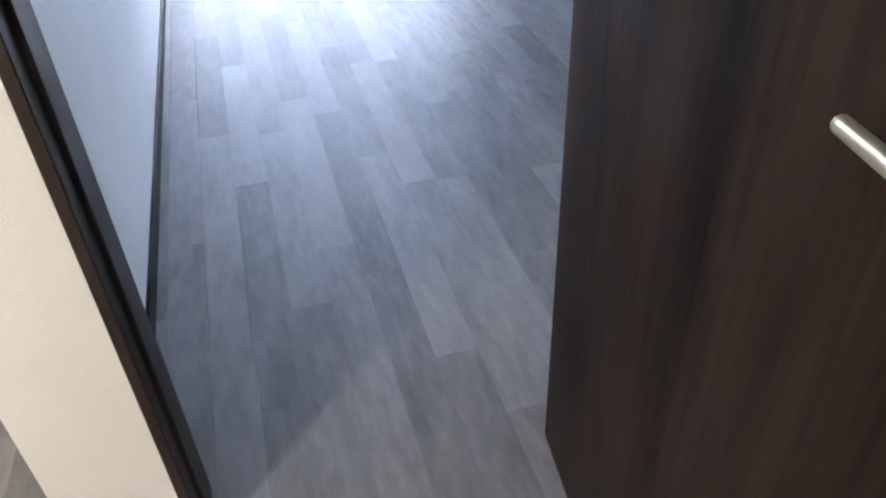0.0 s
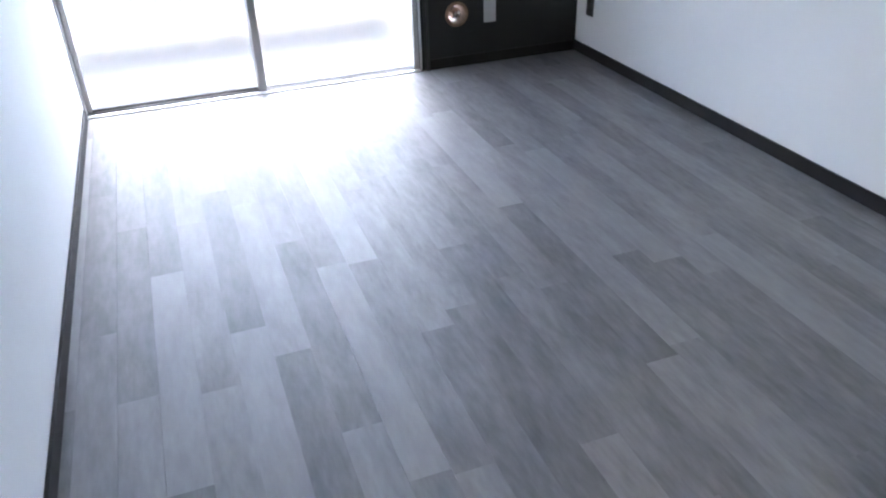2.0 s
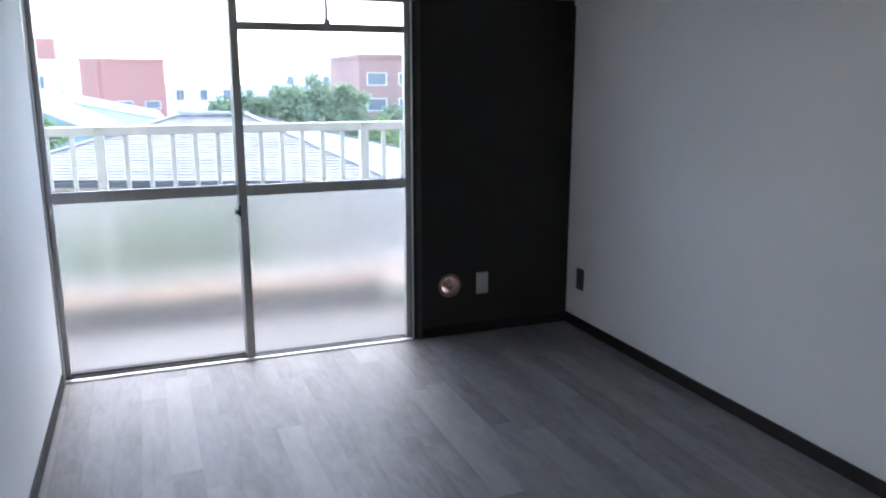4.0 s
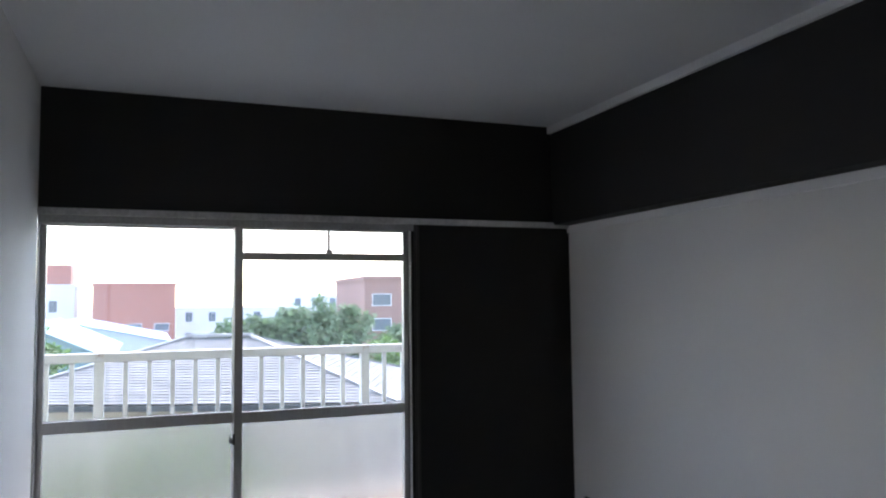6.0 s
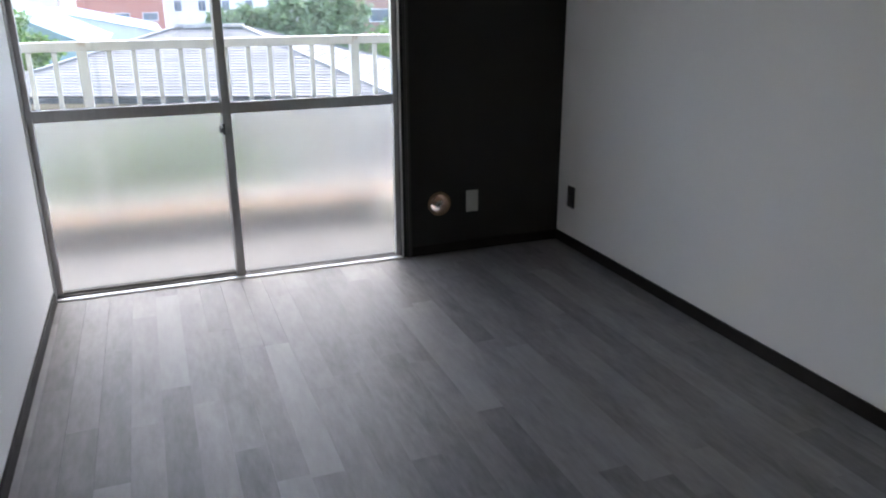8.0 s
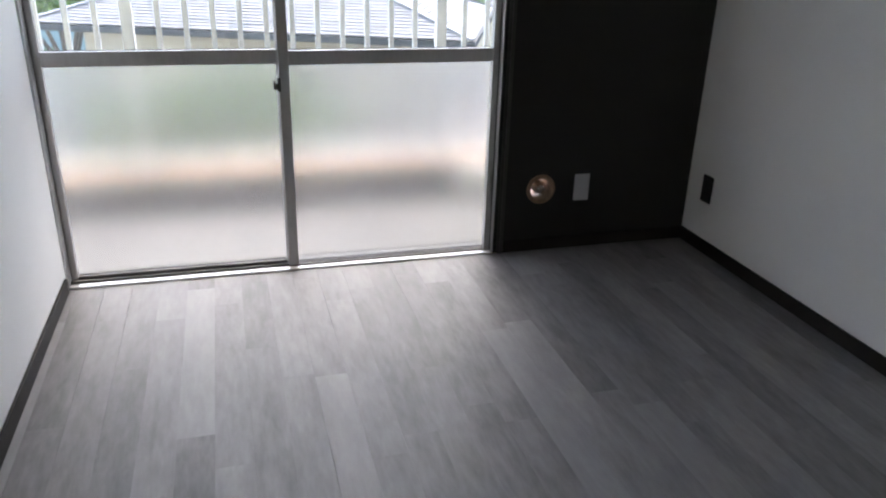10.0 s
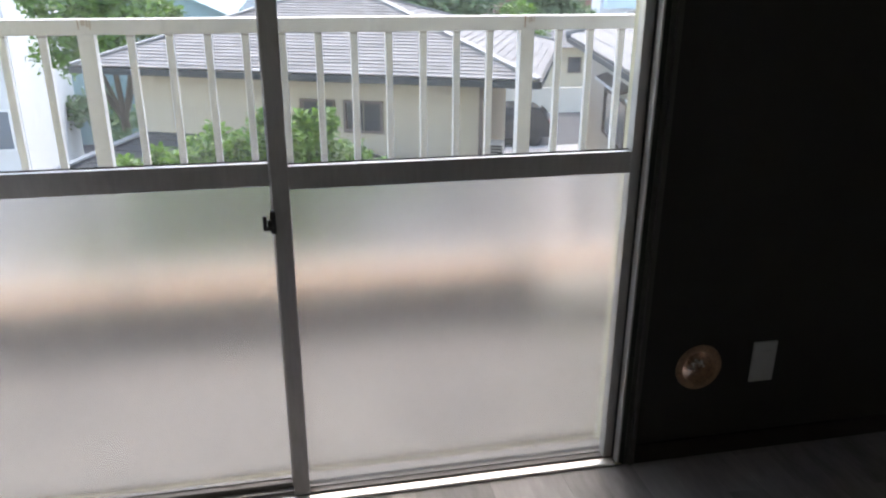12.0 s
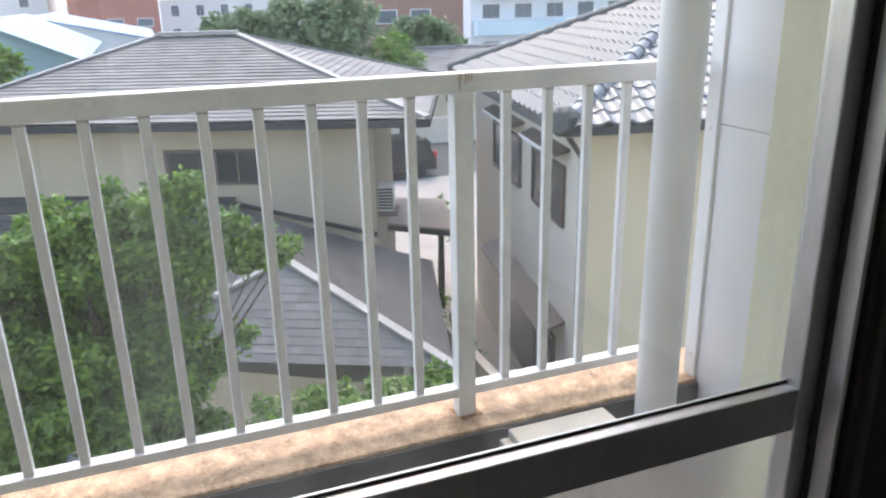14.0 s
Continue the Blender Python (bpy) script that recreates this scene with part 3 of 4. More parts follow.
setting(boxes("reveal", M_YELLOW, None, ((-0.934, 0.058, -0.25), (-0.8935, 0.15, 1.789)), ((-0.893, 0.1605, -0.019), (-0.80, 0.17, 1.789)),
              ((-0.66, 0.1605, -0.019), (0.05, 0.17, 1.789)), ((-0.7995, 0.1605, 0.35), (-0.6605, 0.17, 1.789)), ((-0.7995, 0.1605, -0.019), (-0.6605, 0.17, 0.21)), bevel=0.002),
        "cracked yellow plaster reveal beside the window", "reveal")
# unseen slab and upper wall, added to keep sky light off the balcony
setting(boxes("unseen_balcony_ceiling", M_SLAB, None, ((-5.5, 0.172, 2.52), (0.3, 1.60, 2.66)), bevel=0.008), "unseen concrete slab of the balcony above, added for its shade", "ceiling")
setting(boxes("unseen_wall_upper", M_YELLOW, None, ((-5.5, 0.02, 2.705), (3.0, 0.17, 8.0))), "unseen yellowed plaster facade of the storeys above, added for its shade", "facade")
panel = thing("balcony_partition", (END + 0.02, 1.3, BF), "white partition panel with screws at the balcony's end", "partition")
for z0, z1 in ((BF, 0.895), (0.898, 2.5)):
    boxes("panel", M_PVC, panel, ((END, 0.18, z0), (END + 0.03, 1.372, z1)), bevel=0.003)
edge = boxes("edge_strip", M_PVC, panel, ((END - 0.012, 1.374, KZ + 0.002), (END + 0.04, 1.43, 2.5)), bevel=0.003)
for z in (0.09, 0.5, 0.88, 0.95, 1.3):
    bm = bmesh.new()
    tube(bm, (END - 0.0115, 1.40, z), (END - 0.015, 1.40, z), 0.005, n=10)
    part("screw", bm, M_STEEL, edge, "small grey screw")
    bm = bmesh.new()
    tube(bm, (END + 0.001, 1.12, z), (END - 0.003, 1.12, z), 0.005, n=10)
    part("screw", bm, M_STEEL, panel, "small grey screw")

rail = thing("railing", (-1.65, RY, KZ), "white painted metal balcony railing with rust spots", "railing")
boxes("handrail", M_WHITE_METAL, rail, ((-5.5, RY - 0.033, 1.038), (END - 0.014, RY + 0.033, 1.094)), bevel=0.006)
boxes("bottom_rail", M_WHITE_METAL, rail, ((-5.5, RY - 0.022, 0.077), (END - 0.014, RY + 0.022, 0.108)), bevel=0.003)
post_x = [-0.785 - 1.687 * k for k in range(3)]
for x in post_x:
    post = boxes("post", M_WHITE_METAL, rail, ((x - 0.029, RY - 0.028, KZ), (x + 0.029, RY + 0.028, 1.04)), bevel=0.004)
    rnd = random.Random(int(x * 100))
    bm = bmesh.new()
    for k in range(22):
        a, r = rnd.uniform(0, 6.28), rnd.uniform(0.026, 0.05)
        bmesh.ops.create_icosphere(bm, subdivisions=1, radius=rnd.uniform(0.004, 0.012),
                                   matrix=Matrix.Translation((x + r * math.cos(a), RY + r * math.sin(a), KZ + 0.001)) @ Matrix.Diagonal((1.3, 1.3, 0.5, 1)))
    part("rust_crust", bm, M_RUST, post, "brown crust of rust at the foot")
    for k in range(5):
        u, w, l = x - 0.02 + 0.01 * k + rnd.uniform(0, 0.004), rnd.uniform(0.002, 0.005), rnd.uniform(0.01, 0.045)
        boxes("rust_streak", M_RUST, rail, ((u, RY - 0.0345, 1.091 - l), (u + w, RY - 0.0329, 1.093)), label="rust streak at the rail joint")
bar_x = [-0.642 + 0.1375 * k for k in range(5)] + [q - 0.153 - 0.1383 * k for q in post_x for k in range(11)]
bm = bmesh.new()
box(bm, (-0.0135, -0.012, 0.106), (0.0135, 0.012, 1.04))
soften(bm, 0.0025, 1)
b = part("baluster", bm, M_WHITE_METAL)
bm = bmesh.new()
box(bm, (-0.0142, -0.0128, 1.029), (0.0142, 0.0128, 1.0378))
c = part("bracket", bm, M_ALU_DULL)
for i, x in enumerate(bar_x):
    o = b if i == 0 else new("baluster", b.data)
    o.parent = rail
    o.matrix_parent_inverse = Matrix.Translation(rail.location).inverted()
    o.location = (x, RY, 0)
    j = c if i == 0 else new("bracket", c.data)
    j.parent = o

pipe = thing("drain_pipe", (-0.182, 1.285, BF), "white plastic drain pipe on the balcony", "drain pipe")
bm = bmesh.new()
tube(bm, (-0.182, 1.285, BF), (-0.182, 1.285, 2.5), 0.066, n=32, caps=False)
part("pipe", bm, M_PVC, pipe, smooth=True)
bm = bmesh.new()
tube(bm, (-0.182, 1.285, 1.062), (-0.182, 1.285, 1.066), 0.0668, n=32)
tube(bm, (-0.182, 1.285, 1.066), (-0.182, 1.285, 2.5), 0.0685, n=32, caps=False)
part("socket", bm, M_PVC, pipe, smooth=True)

block = thing("concrete_block", (-0.52, 1.29, BF), "grey moulded block lying on the balcony floor", "block")
bm = bmesh.new()
box(bm, (-0.69, 1.215, BF), (-0.34, 1.352, -0.008))
soften(bm, 0.008)
part("block_body", bm, M_BLOCK, block)
boxes("block_end", M_BLOCK, block, ((-0.725, 1.25, BF), (-0.692, 1.34, -0.03)), bevel=0.006)
boxes("block_lip", M_BLOCK, block, ((-0.68, 1.195, -0.06), (-0.35, 1.214, -0.016)), bevel=0.004)

for z in (0.45, 0.78, 1.1, 1.5):
    bm = bmesh.new()
    tube(bm, (-0.93, 0.0022, z), (-0.93, 0.0004, z), 0.004, n=10)
    part("screw", bm, M_SEAL, window)

# ---- outside: ground ----
GZ = -5.6
setting(boxes("ground", M_GROUND, None, ((-900, 0.17, GZ - 0.5), (900, 1800, GZ))), "paved and gravelled ground of the town below", "ground")
setting(boxes("driveway", M_DRIVE, None, ((3.0, 10.5, GZ - 0.1), (10.5, 26.5, GZ + 0.02))), "pale concrete driveway between the houses", "driveway")
setting(boxes("road", M_ASPHALT, None, ((-60, 27.0, GZ - 0.1), (60, 33.5, GZ + 0.015))), "dark asphalt road behind the houses", "road")


def V3(p, z=None):
    return Vector((p[0], p[1], p[2] if z is None else z))


def strips(a, b, tb, ta, n, lift=0.02, over=0.25, length=0.6):
    """Overlapping roof courses between the eave a-b and the top ta-tb, each of single slates."""
    a, b, ta, tb = Vector(a), Vector(b), Vector(ta), Vector(tb)
    nrm = (b - a).cross(ta - a).normalized()
    rnd = random.Random(int((a.x + b.y) * 100))
    width = (b - a).length
    bm = bmesh.new()
    for i in range(n):
        f, g = i / n, min(1.0, (i + 1 + over) / n)
        p, q = a.lerp(ta, f), b.lerp(tb, f)
        s, r = a.lerp(ta, g), b.lerp(tb, g)
        cuts, x = [0.0], length * rnd.uniform(0.2, 1.0)
        while x < width - 0.1:
            cuts.append(x / width)
            x += length * rnd.uniform(0.6, 1.4)
        cuts.append(1.0)
        for c, d in zip(cuts, cuts[1:]):
            up1 = lift + rnd.uniform(-0.003, 0.004)
            quad = [p.lerp(q, c) + nrm * up1, p.lerp(q, d) + nrm * up1, s.lerp(r, d) + nrm * 0.002, s.lerp(r, c) + nrm * 0.002]
            slab(bm, quad if (quad[2] - quad[3]).length > 0.004 else quad[:3], 0.014)
    return bm


def slope(house, *args, mat=None, **values):
    return tagged(part("roof_slope", strips(*args, **values), mat, house), kind="stuff")


def bar(p, q, w, h, bm=None):
    """A rectangular bar along p-q, w wide and h high, on top of the line."""
    bm = bm or bmesh.new()
    p, q = Vector(p), Vector(q)
    d = (q - p).normalized()
    s = d.cross(Vector((0, 0, 1))).normalized() * (w / 2)
    u = s.cross(d).normalized() * h
    vs = [bm.verts.new(c + o) for c in (p, q) for o in (-s, s, s + u, -s + u)]
    for f in ((0, 1, 2, 3), (7, 6, 5, 4), (0, 4, 5, 1), (1, 5, 6, 2), (2, 6, 7, 3), (3, 7, 4, 0)):
        bm.faces.new([vs[i] for i in f])
    bmesh.ops.recalc_face_normals(bm, faces=bm.faces[:])
    return bm


class Grid:
    """A house's own axes: along its front (u), into its depth (v), up (z)."""

    def __init__(self, origin, yaw):
        self.o = Vector((origin[0], origin[1], 0))
        self.u = Vector((math.cos(radians(yaw)), math.sin(radians(yaw)), 0))
        self.v = Vector((-self.u.y, self.u.x, 0))

    def __call__(self, u, v, z):
        return self.o + self.u * u + self.v * v + Vector((0, 0, z))

    def block(self, u0, u1, v0, v1, z0, z1, bm=None):
        bm = bm or bmesh.new()
        c = [self(u, v, z) for z in (z0, z1) for u, v in ((u0, v0), (u1, v0), (u1, v1), (u0, v1))]
        vs = [bm.verts.new(p) for p in c]
        for f in ((3, 2, 1, 0), (4, 5, 6, 7), (0, 1, 5, 4), (1, 2, 6, 5), (2, 3, 7, 6), (3, 0, 4, 7)):
            bm.faces.new([vs[i] for i in f])
        return bm


def window_on(g, house, u0, u1, z0, z1, v, pane=M_PANE, edge=M_BROWN, side=None, panes=2):
    """A framed window, proud of the wall; on the front (v) or on the left flank (side = u of the flank)."""
    t, dep = 0.05, 0.06

    def blk(a, b, c, d, p, q):
        return g.block(a, b, v - q, v - p, c, d) if side is None else g.block(side - q, side - p, a, b, c, d)

    bm = bmesh.new()
    for a, b, c, d in ((u0, u1, z0, z0 + t), (u0, u1, z1 - t, z1), (u0, u0 + t, z0 + t, z1 - t), (u1 - t, u1, z0 + t, z1 - t)):
        if side is None:
            g.block(a, b, v - dep, v - 0.002, c, d, bm)
        else:
            g.block(side - dep, side - 0.002, a, b, c, d, bm)
    w = part("window", bm, edge, house)
    n = panes
    for k in range(n):
        a = u0 + t + (u1 - u0 - 2 * t) * k / n
        b = u0 + t + (u1 - u0 - 2 * t) * (k + 1) / n
        part("pane", blk(a + 0.012, b - 0.012, z0 + t, z1 - t, 0.004, 0.02 + 0.012 * (k % 2)), pane, w)
    return w


# ---- beige house with a slate hip roof ----
h = Grid((-5.80, 14.34), -22.5)
house = thing("house", h(4.5, 3.4, GZ), "beige two-storey house with a grey slate hip roof", "house")
EZ, RZ = -0.6, 0.585
part("wall", h.block(0.95, 8.0, 0.5, 3.6, GZ, EZ - 0.08, h.block(0.95, 7.3, 3.6, 6.3, GZ, EZ - 0.08)), M_HOUSE, house)
corners = [h(0, 0, EZ), h(8.95, 0, EZ), h(8.95, 6.8, EZ), h(0, 6.8, EZ)]
tops = [h(3.45, 3.4, RZ), h(5.05, 3.4, RZ)]
roof = part("roof", h.block(0.15, 8.8, 0.15, 6.65, EZ - 0.1, EZ - 0.04), M_SOFFIT, house, "eave soffit")
for a, b, c, d in ((0, 1, tops[1], tops[0]), (2, 3, tops[0], tops[1])):
    slope(house, corners[a], corners[b], c, d, 26, lift=0.021, mat=M_SLATE)
for a, b, c in ((1, 2, tops[1]), (3, 0, tops[0])):
    slope(house, corners[a], corners[b], c, c, 26, lift=0.021, mat=M_SLATE)
for a, c in ((0, 0), (1, 1), (2, 1), (3, 0)):
    part("hip_cap", bar(corners[a] + Vector((0, 0, 0.02)), tops[c] + Vector((0, 0, 0.02)), 0.14, 0.03), M_RIDGE, house)
part("ridge_cap", bar(tops[0] + Vector((0, 0, 0.02)), tops[1] + Vector((0, 0, 0.02)), 0.26, 0.07), M_RIDGE, house)
bm = bmesh.new()
for i in range(4):
    bar(corners[i] + Vector((0, 0, -0.14)), corners[(i + 1) % 4] + Vector((0, 0, -0.14)), 0.1, 0.12, bm)
part("gutter", bm, M_GUTTER, house)
window_on(h, house, 4.42, 5.12, -1.75, -1.14, 0.5, panes=1)
window_on(h, house, 5.28, 6.05, -1.75, -1.14, 0.5, panes=2)
part("downspout", h.block(7.86, 7.93, 0.43, 0.5, GZ, EZ - 0.1), M_BROWN, house)
for u in (2.2, 3.4, 4.6, 6.5, 7.2):
    part("siding_joint", h.block(u, u + 0.012, 0.494, 0.501, -3.2, EZ - 0.1), M_SOFFIT, house)

# its lower wing in front, with slates
AP, CL, CR = Vector((-0.3, 8.67, -1.9)), Vector((-2.6, 8.77, -2.84)), Vector((1.25, 6.8, -2.83))
RID = Vector((-1.06, 12.85, -1.97))
EFAR = CR + 3.75 * Vector((0.28, 0.96, 0))
wing = thing("house_wing", Vector((-0.3, 9.5, GZ)), "low wing of the house with a grey slate roof", "house")
# side slopes take the shade-darkened slate, the front slates the plain grey one
slope(wing, CR, EFAR, RID, AP, 22, lift=0.012, mat=M_SLATE_SHADE)
slope(wing, CL + Vector((0.2, 5.0, 0)), CL, AP, RID, 12, mat=M_SLATE_SHADE)
for p in (CL, CR):
    part("hip_cap", bar(p + Vector((0, 0, 0.03)), AP + Vector((0, 0, 0.03)), 0.13, 0.035), M_RIDGE, wing)
part("ridge_cap", bar(AP + Vector((0, 0, 0.03)), RID + Vector((0, 0, 0.03)), 0.16, 0.03), M_RIDGE, wing)
bm = bmesh.new()
foot = [CL + Vector((0.5, 0.3, 0)), CR + Vector((-0.5, 0.4, 0)), EFAR + Vector((-0.5, -0.2, 0)), CL + Vector((0.6, 4.5, 0))]
vs = [bm.verts.new(V3(p, z)) for z in (GZ, -3.15) for p in foot]
for f in ((3, 2, 1, 0), (4, 5, 6, 7), (0, 1, 5, 4), (1, 2, 6, 5), (2, 3, 7, 6), (3, 0, 4, 7)):
    bm.faces.new([vs[i] for i in f])
part("wall", bm, M_HOUSE, wing)
# low roof along the house's front
lean = [h(-1.4, -2.3, -3.1), h(5.0, -2.3, -3.1), h(5.6, 0.52, -1.97), h(1.1, 0.52, -1.97)]
slope(wing, lean[0], lean[1], lean[2], lean[3], 14, mat=M_SLATE_SHADE)
slope(wing, h(-1.4, 3.0, -3.1), lean[0], lean[3], h(1.0, 3.0, -1.97), 14, mat=M_SLATE_SHADE)
part("hip_cap", bar(lean[0] + Vector((0, 0, 0.03)), lean[3] + Vector((0, 0, 0.03)), 0.2, 0.04), M_RIDGE, wing)
part("wall", h.block(-0.9, 4.6, -1.8, 3.0, GZ, -3.15), M_HOUSE, wing)
part("flashing", h.block(1.0, 4.8, 0.44, 0.5, -2.02, -1.93), M_GUTTER, wing)
part("flashing", bar(h(4.85, 0.46, -1.96), h(8.0, 0.46, -2.72), 0.06, 0.07), M_GUTTER, wing)

# ---- house with a glazed tile roof ----
tg = Grid((3.03, 7.57), -11.6)
TZ, TW, TL = -0.30, 3.2, 7.88
tile_house = thing("house", tg(3.2, 4, GZ), "pale house with a shiny grey tiled hip roof", "house")
part("wall", tg.block(0.45, 5.95, 0.45, 7.4, GZ, TZ - 0.12), M_HOUSE_B, tile_house)
part("front_wall", tg.block(0.47, 5.95, 0.435, 0.449, GZ, TZ - 0.13), M_HOUSE_Y, tile_house, "cream rendered front")
part("soffit", tg.block(0.06, 6.34, 0.06, TL - 0.06, TZ - 0.13, TZ - 0.07), M_SOFFIT, tile_house)
RT = TZ + TW * 0.45
r0, r1 = tg(TW, TW, RT), tg(TW, TL - TW, RT)


def kawara(a, b, tb, ta, courses, pitch=0.28):
    """A slope of wavy overlapping tiles, its sides running in to the top edge."""
    a, b, ta, tb = Vector(a), Vector(b), Vector(ta), Vector(tb)
    across = (b - a).normalized()
    up = (ta - a) - across * (ta - a).dot(across)
    n = across.cross(up).normalized()
    left, right = (ta - a).dot(across), (tb - b).dot(across)
    width = (b - a).length
    wave = [(0.0, 0.045), (0.12, 0.05), (0.25, 0.03), (0.4, 0.006), (0.62, 0.0), (0.82, 0.012), (0.93, 0.032)]
    bm = bmesh.new()
    for i in range(courses):
        f, g = i / courses, (i + 1.12) / courses
        x0, x1 = left * (f + g) / 2, width + right * (f + g) / 2
        k0, k1 = math.floor(x0 / pitch), math.ceil(x1 / pitch)
        rows = []
        for f2, lift in ((f, 0.0), (f, 0.035), (min(g, 1.0), 0.012)):
            row = []
            for k in range(k0, k1):
                for dx, dz in wave:
                    x = (k + dx) * pitch
                    if x0 - 0.02 <= x <= x1 + 0.02:
                        row.append(bm.verts.new(a + across * x + up * f2 + n * (dz + lift)))
            rows.append(row)
        for p, q in zip(rows, rows[1:]):
            for j in range(len(p) - 1):
                bm.faces.new((p[j], p[j + 1], q[j + 1], q[j]))
    return bm


c00, c10, c11, c01 = tg(0, 0, TZ), tg(6.4, 0, TZ), tg(6.4, TL, TZ), tg(0, TL, TZ)
part("tiled_slope", kawara(c01, c00, r0, r1, 13), M_KAWARA, tile_house)
part("tiled_slope", kawara(c00, c10, r0, r0, 13), M_KAWARA, tile_house)
part("tiled_slope", kawara(c10, c11, r1, r0, 13), M_KAWARA, tile_house)
part("tiled_slope", kawara(c11, c01, r1, r1, 13), M_KAWARA, tile_house)


def hip_tiles(p, q, mat, r=0.11, step=0.26):
    p, q = Vector(p), Vector(q)
    n = max(2, int((q - p).length / step))
    bm = bmesh.new()
    for i in range(n):
        a, b = p.lerp(q, i / n), p.lerp(q, (i + 1.12) / n)
        tube(bm, a + Vector((0, 0, 0.03)), b + Vector((0, 0, 0.02)), r, r * 0.84, n=12)
    return part("hip_tiles", bm, mat, tile_house, smooth=False)


hip_tiles(c00, r0, M_KAWARA)
hip_tiles(c01, r1, M_KAWARA_D, 0.13, 0.22)
hip_tiles(c10, r0, M_KAWARA)
hip_tiles(r0, r1, M_KAWARA_D, 0.14)
bm = bmesh.new()
bmesh.ops.create_icosphere(bm, subdivisions=2, radius=0.19, matrix=Matrix.Translation(c00 + Vector((0.02, 0.04, 0.14))) @ Matrix.Diagonal((1, 1, 0.8, 1)))
tube(bm, c00 + Vector((0.0, 0.02, 0.05)), c00 + Vector((-0.12, -0.1, 0.08)), 0.1, 0.12, n=14)
part("corner_tile", bm, M_KAWARA_D, tile_house)
bm = bar(c00 + Vector((0, 0, -0.1)), c01 + Vector((0, 0, -0.1)), 0.1, 0.1)
bar(c00 + Vector((0, 0, -0.1)), c10 + Vector((0, 0, -0.1)), 0.1, 0.1, bm)
part("gutter", bm, M_GUTTER, tile_house)
for v0, v1, z0, z1 in ((3.55, 5.5, -1.95, -1.05), (1.15, 2.75, -1.95, -1.05)):
    window_on(tg, tile_house, v0, v1, z0, z1, 0, side=0.45, pane=M_PANE)
    bm = bmesh.new()
    slab(bm, [tg(0.45, v0 - 0.15, z1 + 0.28), tg(0.22, v0 - 0.1, z1 + 0.2), tg(0.22, v1 + 0.1, z1 + 0.2), tg(0.45, v1 + 0.15, z1 + 0.28)][::-1], 0.04)
    part("awning", bm, M_BROWN, tile_house, "brown window awning")
    part("awning_edge", tg.block(0.205, 0.22, v0 - 0.1, v1 + 0.1, z1 + 0.15, z1 + 0.2), M_WHITE_METAL, tile_house)
bm = tg.block(0.38, 0.43, 0.38, 0.43, GZ, TZ - 0.5)
bar(tg(0.405, 0.405, TZ - 0.5), tg(0.06, 0.06, TZ - 0.1), 0.05, 0.05, bm)
part("downspout", bm, M_GUTTER, tile_house)
bm = bmesh.new()
slab(bm, [tg(0.45, 1.0, -3.35), tg(0.05, 1.0, -3.5), tg(0.05, 5.2, -3.5), tg(0.45, 5.2, -3.35)][::-1], 0.05)
part("awning", bm, M_BROWN, tile_house, "brown awning over the lower windows")
window_on(tg, tile_house, 1.4, 4.6, -5.2, -3.8, 0, side=0.45, pane=M_PANE, panes=3)

# garden wall, canopy and planting between the houses
setting(boxes("garden_wall", M_HOUSE_B, None, ((2.55, 7.0, GZ), (2.7, 13.5, GZ + 1.5))), "pale garden wall beside the house", "garden wall")
canopy = thing("canopy", (3.1, 13.9, GZ), "pale brown flat carport roof with a dark edge", "canopy")
CZ = -3.0
ring = [Vector((2.2, 13.5, CZ)), Vector((3.52, 12.3, CZ)), Vector((4.1, 14.6, CZ)), Vector((2.85, 15.3, CZ))]
bm = bmesh.new()
slab(bm, ring, 0.03)
part("canopy_roof", bm, M_CARPORT, canopy)
for p, q in zip(ring, ring[1:] + ring[:1]):
    part("fascia", bar(p + Vector((0, 0, -0.14)), q + Vector((0, 0, -0.14)), 0.05, 0.11), M_GUTTER, canopy, "dark edge board")
for p in ring:
    c = p.lerp(sum(ring, Vector()) / 4, 0.08)
    boxes("canopy_post", M_GUTTER, canopy, ((c.x - 0.04, c.y - 0.04, GZ), (c.x + 0.04, c.y + 0.04, CZ - 0.035)))
meter = thing("meter_box", h(8.0, 1.0, -2.4), "small pale louvred box on the house wall", "meter box")
part("box_body", h.block(8.001, 8.26, 0.8, 1.2, -2.36, -1.92), M_WHITE_METAL, meter)
for k in range(7):
    part("louvre", h.block(8.0, 8.27, 0.785, 0.8, -2.32 + 0.057 * k, -2.285 + 0.057 * k), M_GUTTER, meter)
part("box_shelf", h.block(8.001, 8.34, 0.74, 1.24, -2.44, -2.37), M_BROWN, meter)


